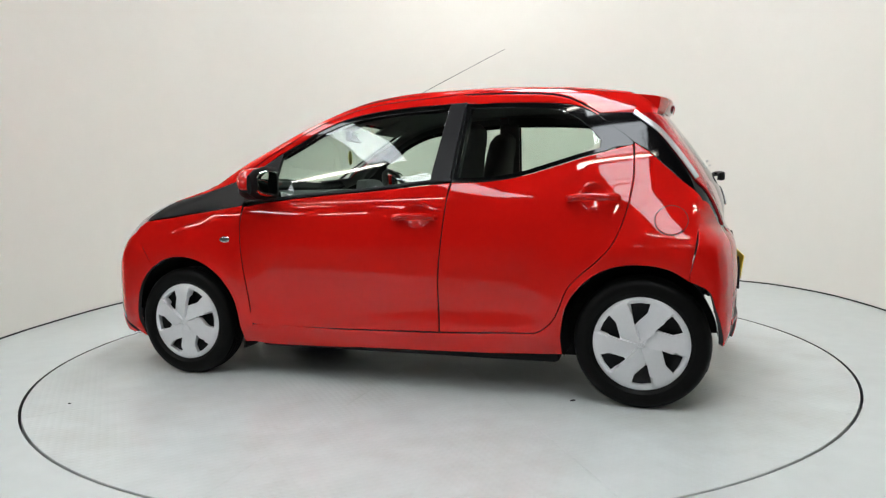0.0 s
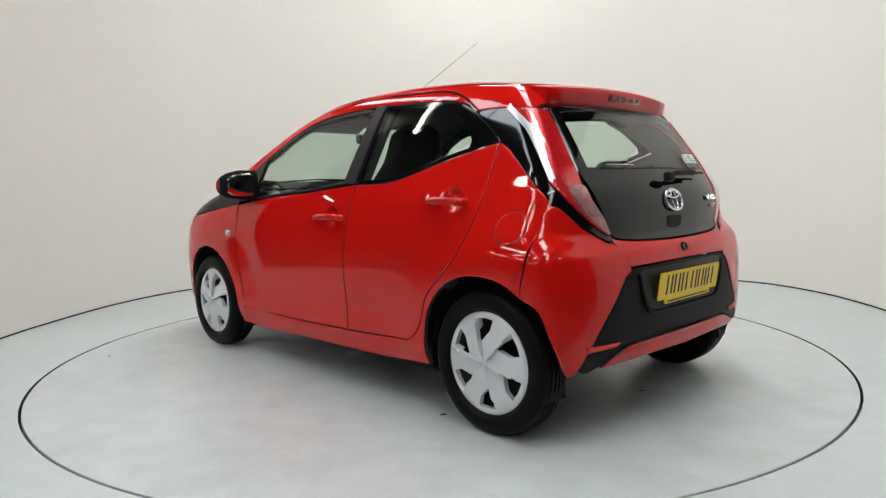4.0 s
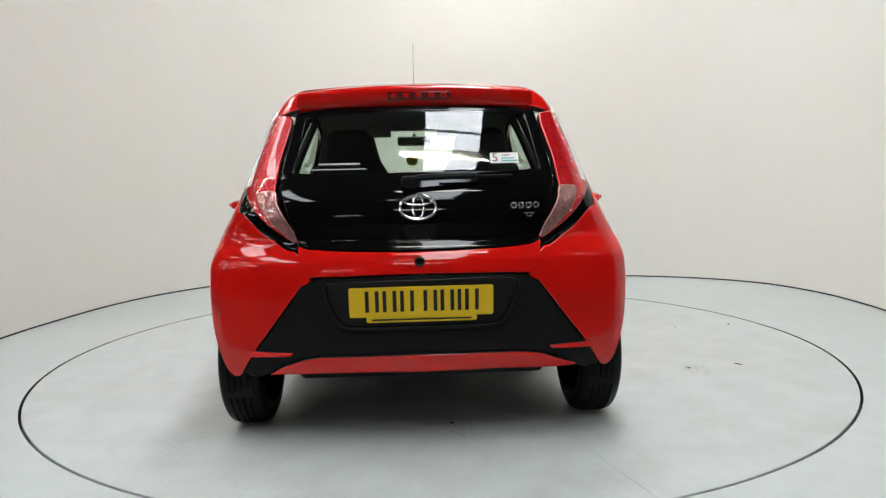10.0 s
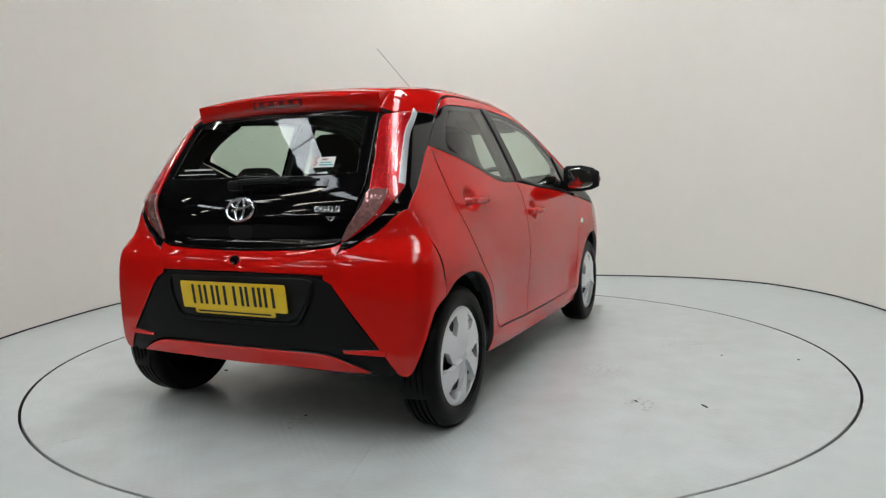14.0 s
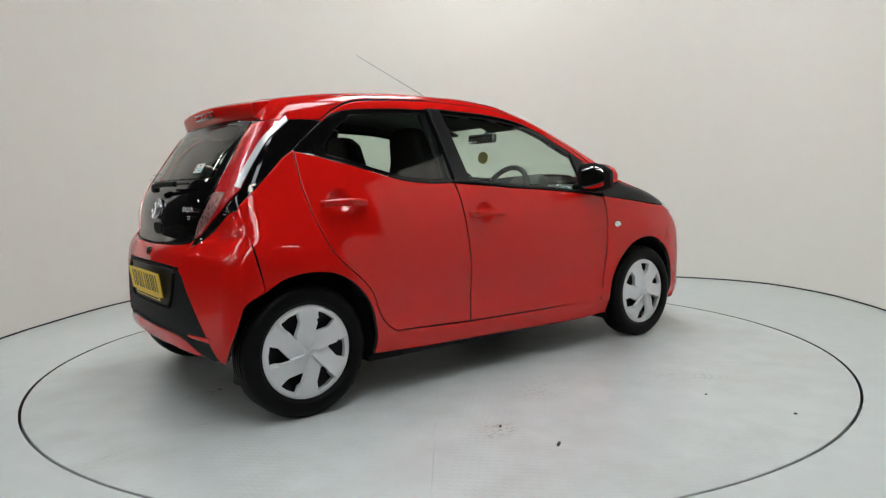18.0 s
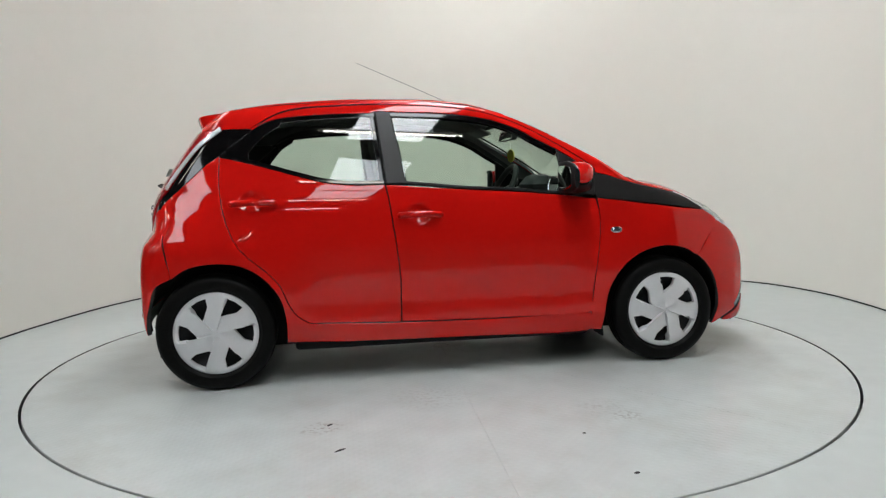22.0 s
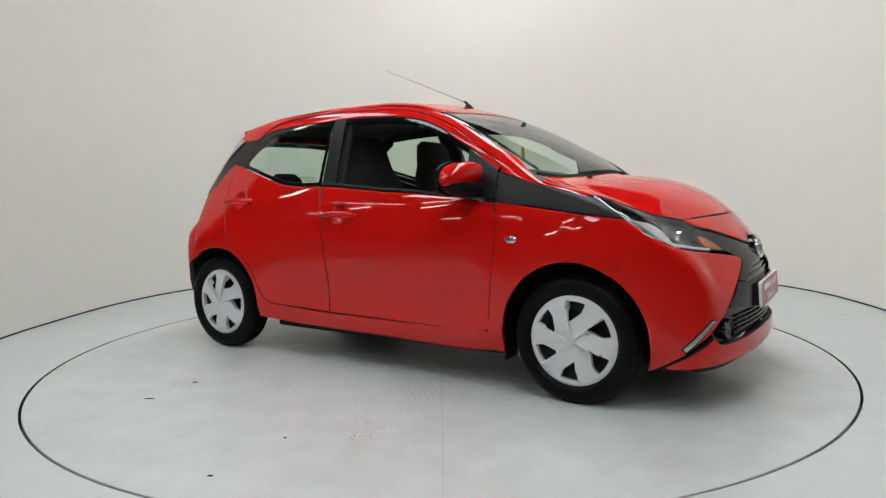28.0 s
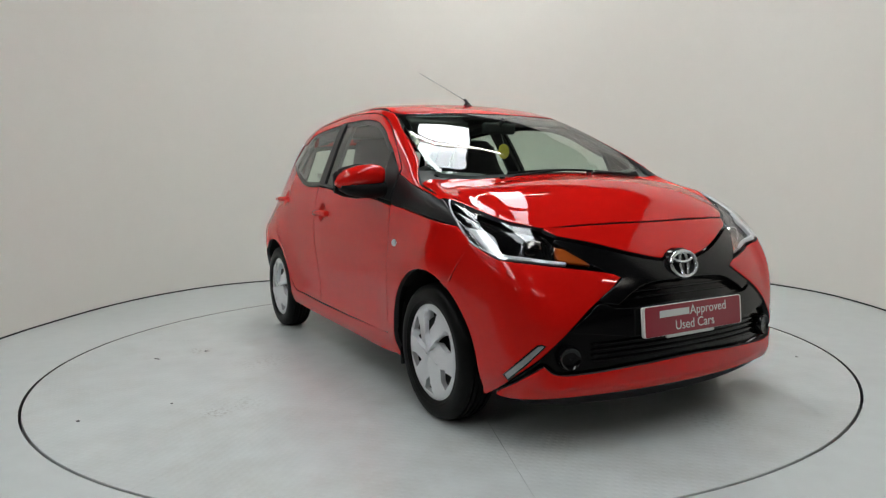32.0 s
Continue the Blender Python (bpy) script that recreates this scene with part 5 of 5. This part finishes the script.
# writing on the tailgate
TB = lambda y, z, t=30: pose(float(np.interp(z, (0.84, 0.9, 1.0, 1.1), (-1.524, -1.517, -1.474, -1.415))) + 0.13 * y * y - 0.004, y, z, 90, 0, -90) @ pose(0, 0, 0, -t)
for k, y in enumerate((-0.352, -0.379, -0.408, -0.437)):
    bm = bmesh.new()
    a = [(0.010 * math.cos(t), 0.011 * math.sin(t), 0) for t in np.linspace(0, 2 * math.pi, 6, endpoint=False)]
    tube(bm, a, 0.0024, 6, close=True)
    bmesh.ops.transform(bm, matrix=TB(y, 0.892, 14), verts=bm.verts)
    part("model_mark", bm, BADGE, tailgate, "small chrome model mark")
bm = bmesh.new()
tube(bm, [(-0.02, 0.004, 0), (0.02, 0.004, 0)], 0.002, 6)
tube(bm, [(0.012 * math.cos(t), 0.002 + 0.011 * math.sin(t), 0) for t in np.linspace(math.pi, 2 * math.pi, 10)], 0.002, 6)
bmesh.ops.transform(bm, matrix=TB(-0.41, 0.858, 8), verts=bm.verts)
part("trim_mark", bm, BADGE, tailgate, "small chrome trim mark")
FADED = material("faded_white_print", (0.42, 0.43, 0.43), 0.5, grain=0.2, grain_scale=300)
bar("dealer_line", TB(0.294, 1.058), 0, 0, 0.155, 0.008, FADED, tailgate)
bar("dealer_line", TB(0.294, 1.038), 0, 0, 0.205, 0.004, FADED, tailgate)
SM = TB(-0.33, 1.07)
stick = bar("sticker", SM, 0, 0, 0.108, 0.046, WHITE, tailgate)
stick["label"] = "white warranty sticker with a maroon five"
ST = SM @ Matrix.Translation((0, 0, 0.0012))
writing("5", 0.052, ST @ Matrix.Translation((-0.036, 0, 0)), MAROON, stick, "words")
writing("year", 0.018, ST @ Matrix.Translation((0.006, 0.013, 0)), MAROON, stick, "words")
TEAL = material("teal_print", (0.12, 0.42, 0.42), 0.5)
bar("print_line", ST, 0.014, -0.002, 0.05, 0.005, TEAL, stick)
bar("print_line", ST, 0.020, -0.013, 0.062, 0.006, TEAL, stick)
# camera, lock recess
bm = bmesh.new()
lathe(bm, [(0.001, 0.004), (0.012, 0.004), (0.017, 0.008), (0.020, 0.0), (0.020, -0.02)], 24)
bmesh.ops.transform(bm, matrix=Matrix.Translation((-1.567, 0.003, 0.697)) @ Vector((-1, 0, 0.25)).to_track_quat("Z", "Y").to_matrix().to_4x4(), verts=bm.verts)
bmesh.ops.recalc_face_normals(bm, faces=bm.faces)
part("reversing_camera", bm, BLACK_GLOSS, tail_red, "small round black reversing camera")
panel("release_recess", mirrored("0.0,0.828 -0.05,0.827 / -0.062,0.815 -0.056,0.785 / -0.03,0.776 0.0,0.775"), "B", BLACK_PLASTIC, tailgate, lift=0.004, depth=0.01, gap=0, step=0.02)

# --- cabin: linings behind the painted sheets
pair("door_lining", "-0.30,0.965 / -0.28,0.78 -0.25,0.32 / 0.73,0.30 / 0.79,0.70 / 0.77,0.88 0.62,0.90 0.30,0.925 0.10,0.94", "R", INNER, car, "dark plastic door lining", lift=-0.045, depth=0.02, gap=0, step=0.05)
pair("door_lining", "-0.31,0.965 / -0.27,0.78 -0.25,0.32 / -0.70,0.34 / -0.98,0.66 -1.10,0.90 / -1.11,1.115 / -0.89,1.06 -0.61,0.985", "R", INNER, car, "dark plastic door lining", lift=-0.045, depth=0.02, gap=0, step=0.05)
pair("pillar_lining", "-0.37,1.37 / -0.25,1.37 / -0.19,0.96 / -0.33,0.96", "R", INNER, car, lift=-0.04, depth=0.02, gap=0, step=0.04)
pair("pillar_lining", strip("-0.25,1.375 -0.03,1.365 0.12,1.35 0.27,1.325 0.41,1.272 0.50,1.218 0.61,1.16 0.76,1.04 0.98,0.98", 0.06), "R", LINER, car, lift=-0.022, depth=0.004, gap=0, step=0.03)
pair("pillar_lining", strip("-1.20,1.28 -0.955,1.28 -0.89,1.31 -0.82,1.335 -0.70,1.348 -0.53,1.358 -0.30,1.365", 0.06), "R", LINER, car, lift=-0.022, depth=0.004, gap=0, step=0.03)
pair("rear_lining", "-0.94,1.28 / -1.10,1.15 / -1.12,0.7 / -1.40,0.7 / -1.42,0.90 / -1.25,1.20 -1.10,1.28", "R", INNER, car, "dark boot side lining", lift=-0.05, depth=0.01, gap=0, step=0.04)
panel("headliner", mirrored("0.40,0.0 0.385,-0.25 0.33,-0.50 / -0.1,-0.50 -0.8,-0.49 -1.14,-0.47 / -1.17,-0.2 -1.18,0.0", 1), "T", LINER, car, "grey headliner", lift=-0.035, depth=0.01, gap=0, step=0.05)
panel("tailgate_lining", mirrored("0.0,1.01 -0.45,1.01 / -0.42,0.72 / 0.0,0.70"), "B", INNER, car, lift=-0.05, depth=0.02, gap=0, step=0.06)
pair("engine_bay_side", "0.80,0.88 / 0.80,0.62 / 1.45,0.66 / 1.38,0.80 / 1.1,0.84", "R", INNER, car, lift=-0.04, depth=0.01, gap=0, step=0.06)


def loft_pad(sections, n=24, p=0.6):
    """A padded form: rings of (centre, half width, half thickness, lean) from the bottom up."""
    bm = bmesh.new()
    rings = []
    for (cx, cy, cz), w, t, lean in sections:
        ring = []
        for k in range(n):
            a = 2 * math.pi * k / n
            c, s = math.cos(a), math.sin(a)
            u, v = t * abs(c) ** p * (1 if c > 0 else -1), w * abs(s) ** p * (1 if s > 0 else -1)
            ring.append(bm.verts.new((cx + u * math.cos(lean), cy + v, cz + u * math.sin(lean))))
        rings.append(ring)
    for a, b in zip(rings, rings[1:]):
        for k in range(n):
            bm.faces.new((a[k], a[(k + 1) % n], b[(k + 1) % n], b[k]))
    bm.faces.new(rings[0])
    bm.faces.new(rings[-1][::-1])
    bmesh.ops.recalc_face_normals(bm, faces=bm.faces)
    return bm


for y in (-0.355, 0.355):
    seat = part("front_seat", loft_pad([((x - 0.14, y, z), w, t * 1.35, lean) for x, z, w, t, lean in (
        (0.02, 0.50, 0.19, 0.05, -0.2), (0.0, 0.56, 0.23, 0.075, -0.2), (-0.04, 0.70, 0.245, 0.075, -0.25), (-0.085, 0.88, 0.245, 0.068, -0.28), (-0.12, 1.02, 0.22, 0.06, -0.3),
        (-0.14, 1.10, 0.17, 0.055, -0.3), (-0.155, 1.17, 0.15, 0.055, -0.25), (-0.165, 1.235, 0.135, 0.05, -0.2), (-0.17, 1.27, 0.09, 0.03, -0.2))]), FABRIC, car, "dark fabric seat with one-piece backrest")
    part("seat_cushion", loft_pad([((0.08, y, 0.36), 0.20, 0.22, 0), ((0.08, y, 0.42), 0.245, 0.27, 0.05), ((0.08, y, 0.50), 0.24, 0.26, 0.08), ((0.08, y, 0.53), 0.20, 0.22, 0.08)]), FABRIC, seat)
    rear = part("rear_seat", loft_pad([((-0.86, y * 0.93, 0.50), 0.29, 0.06, -0.2), ((-0.92, y * 0.93, 0.72), 0.32, 0.075, -0.25), ((-0.97, y * 0.93, 0.88), 0.31, 0.06, -0.25), ((-0.985, y * 0.93, 0.93), 0.27, 0.03, -0.25)]), FABRIC, car, "dark fabric rear seat back")
    part("headrest", loft_pad([((-0.985, y * 0.95, 0.94), 0.10, 0.04, -0.2), ((-0.99, y * 0.95, 0.98), 0.125, 0.05, -0.2), ((-1.0, y * 0.95, 1.04), 0.115, 0.045, -0.2), ((-1.005, y * 0.95, 1.07), 0.08, 0.025, -0.2)]), FABRIC, rear, "dark headrest")
    part("seat_cushion", loft_pad([((-0.62, y * 0.93, 0.36), 0.28, 0.20, 0), ((-0.62, y * 0.93, 0.46), 0.32, 0.24, 0.05), ((-0.62, y * 0.93, 0.52), 0.28, 0.20, 0.05)]), FABRIC, rear)
bm = loft_pad([((0.90, 0, 0.55), 0.66, 0.10, 0), ((0.80, 0, 0.70), 0.68, 0.16, 0), ((0.78, 0, 0.85), 0.67, 0.20, 0), ((0.82, 0, 0.93), 0.64, 0.20, 0), ((0.86, 0, 0.965), 0.60, 0.14, 0)], 40, 0.5)
dash = part("dashboard", bm, INNER, car, "dark moulded dashboard")
part("instrument_pod", loft_pad([((0.58, -0.355, 0.90), 0.13, 0.06, 0), ((0.58, -0.355, 0.97), 0.14, 0.07, 0), ((0.60, -0.355, 1.015), 0.11, 0.05, 0), ((0.61, -0.355, 1.025), 0.07, 0.03, 0)]), INNER, dash, "dark instrument pod")
for y in (-0.60, 0.60):
    bm = bmesh.new()
    lathe(bm, [(0.001, 0.0), (0.040, 0.0), (0.046, 0.008), (0.055, 0.008), (0.058, -0.02)], 24)
    bmesh.ops.transform(bm, matrix=Matrix.Translation((0.645, y, 0.90)) @ Vector((-1, 0, 0.15)).to_track_quat("Z", "Y").to_matrix().to_4x4(), verts=bm.verts)
    bmesh.ops.recalc_face_normals(bm, faces=bm.faces)
    part("air_vent", bm, SILVER, dash, "round air vent with a silver ring")
part("centre_console", loft_pad([((0.64, 0, 0.40), 0.13, 0.06, 0), ((0.62, 0, 0.70), 0.14, 0.06, 0), ((0.60, 0, 0.88), 0.15, 0.05, 0), ((0.62, 0, 0.93), 0.12, 0.03, 0)]), INNER, dash, "glossy centre console")
wm = Matrix.Translation((0.375, -0.355, 0.915)) @ pose(0, 0, 0, 0, -62, 0)
bm = bmesh.new()
tube(bm, [(0.178 * math.cos(t), 0.178 * math.sin(t), 0) for t in np.linspace(0, 2 * math.pi, 40, endpoint=False)], 0.016, 10, close=True)
bmesh.ops.transform(bm, matrix=wm, verts=bm.verts)
wheel = part("steering_wheel", bm, INNER, car, "dark leather steering wheel")
bm = bmesh.new()
lathe(bm, [(0.001, 0.012), (0.05, 0.010), (0.07, 0.0), (0.07, -0.05), (0.03, -0.2)], 24)
bmesh.ops.transform(bm, matrix=wm @ pose(0, 0, -0.02), verts=bm.verts)
bmesh.ops.recalc_face_normals(bm, faces=bm.faces)
part("hub", bm, INNER, wheel)
for a in (0, math.pi, -math.pi / 2 + math.pi):
    bm = bmesh.new()
    d = (0, math.cos(a)) if abs(math.sin(a)) < 0.5 else (-1, 0)
    tube(bm, [(0.05 * d[0], 0.05 * d[1], -0.02), (0.172 * d[0], 0.172 * d[1], 0)], 0.014, 8)
    bmesh.ops.transform(bm, matrix=wm, verts=bm.verts)
    part("spoke", bm, SILVER, wheel)
# inside mirror and the yellow air freshener that hangs from it
bm = bmesh.new()
box(bm, -0.018, 0.018, -0.112, 0.112, -0.030, 0.030, 0.014, 3)
bmesh.ops.transform(bm, matrix=pose(0.525, 0.0, 1.272, 0, 6, 8), verts=bm.verts)
tube(bm, [(0.535, 0, 1.285), (0.57, 0, 1.315)], 0.012, 8)
rvm = part("inside_mirror", bm, INNER, car, "dark inside mirror")
bm = bmesh.new()
box(bm, -0.0015, 0.0015, -0.103, 0.103, -0.024, 0.024, 0.001)
bmesh.ops.transform(bm, matrix=pose(0.5055, -0.0025, 1.270, 0, 6, 8), verts=bm.verts)
part("mirror_face", bm, MIRROR, rvm)
bm = bmesh.new()
cyl(bm, pose(0.545, 0.018, 1.150, 0, 90, 14), 0.040, 0.040, 0.006, 32)
fresh = part("air_freshener", bm, material("yellow_card", (0.72, 0.58, 0.05), 0.6), car, "round yellow air freshener")
bm = bmesh.new()
tube(bm, [(0.545, 0.018, 1.19), (0.535, 0.005, 1.25)], 0.0012, 5)
part("string", bm, WHITE, fresh)
for sd in (-1, 1):
    bm = bmesh.new()
    box(bm, -0.09, 0.09, -0.17, 0.17, -0.008, 0.008, 0.007)
    bmesh.ops.transform(bm, matrix=pose(0.37, sd * 0.32, 1.335, 0, 24, 0), verts=bm.verts)
    part("sun_visor", bm, LINER, car)


def motions():
    """The turntable turns evenly and carries the car."""
    turns = (160.68, 146.91, 133.1, 119.35, 105.5, 91.6, 77.91, 64.41, 50.76, 36.79, 22.54, 8.53, -5.85, -20.1, -34.1, -48.15, -62.2)
    seat = pose(-0.05, 0.128, 0, 0, 0, 0.56)
    walk(turntable, [(2.0 * i, pose(0, 0, 0, 0, 0, a)) for i, a in enumerate(turns)])
    walk(car, [(2.0 * i, pose(0, 0, 0, 0, 0, a) @ seat) for i, a in enumerate(turns)])


motions()
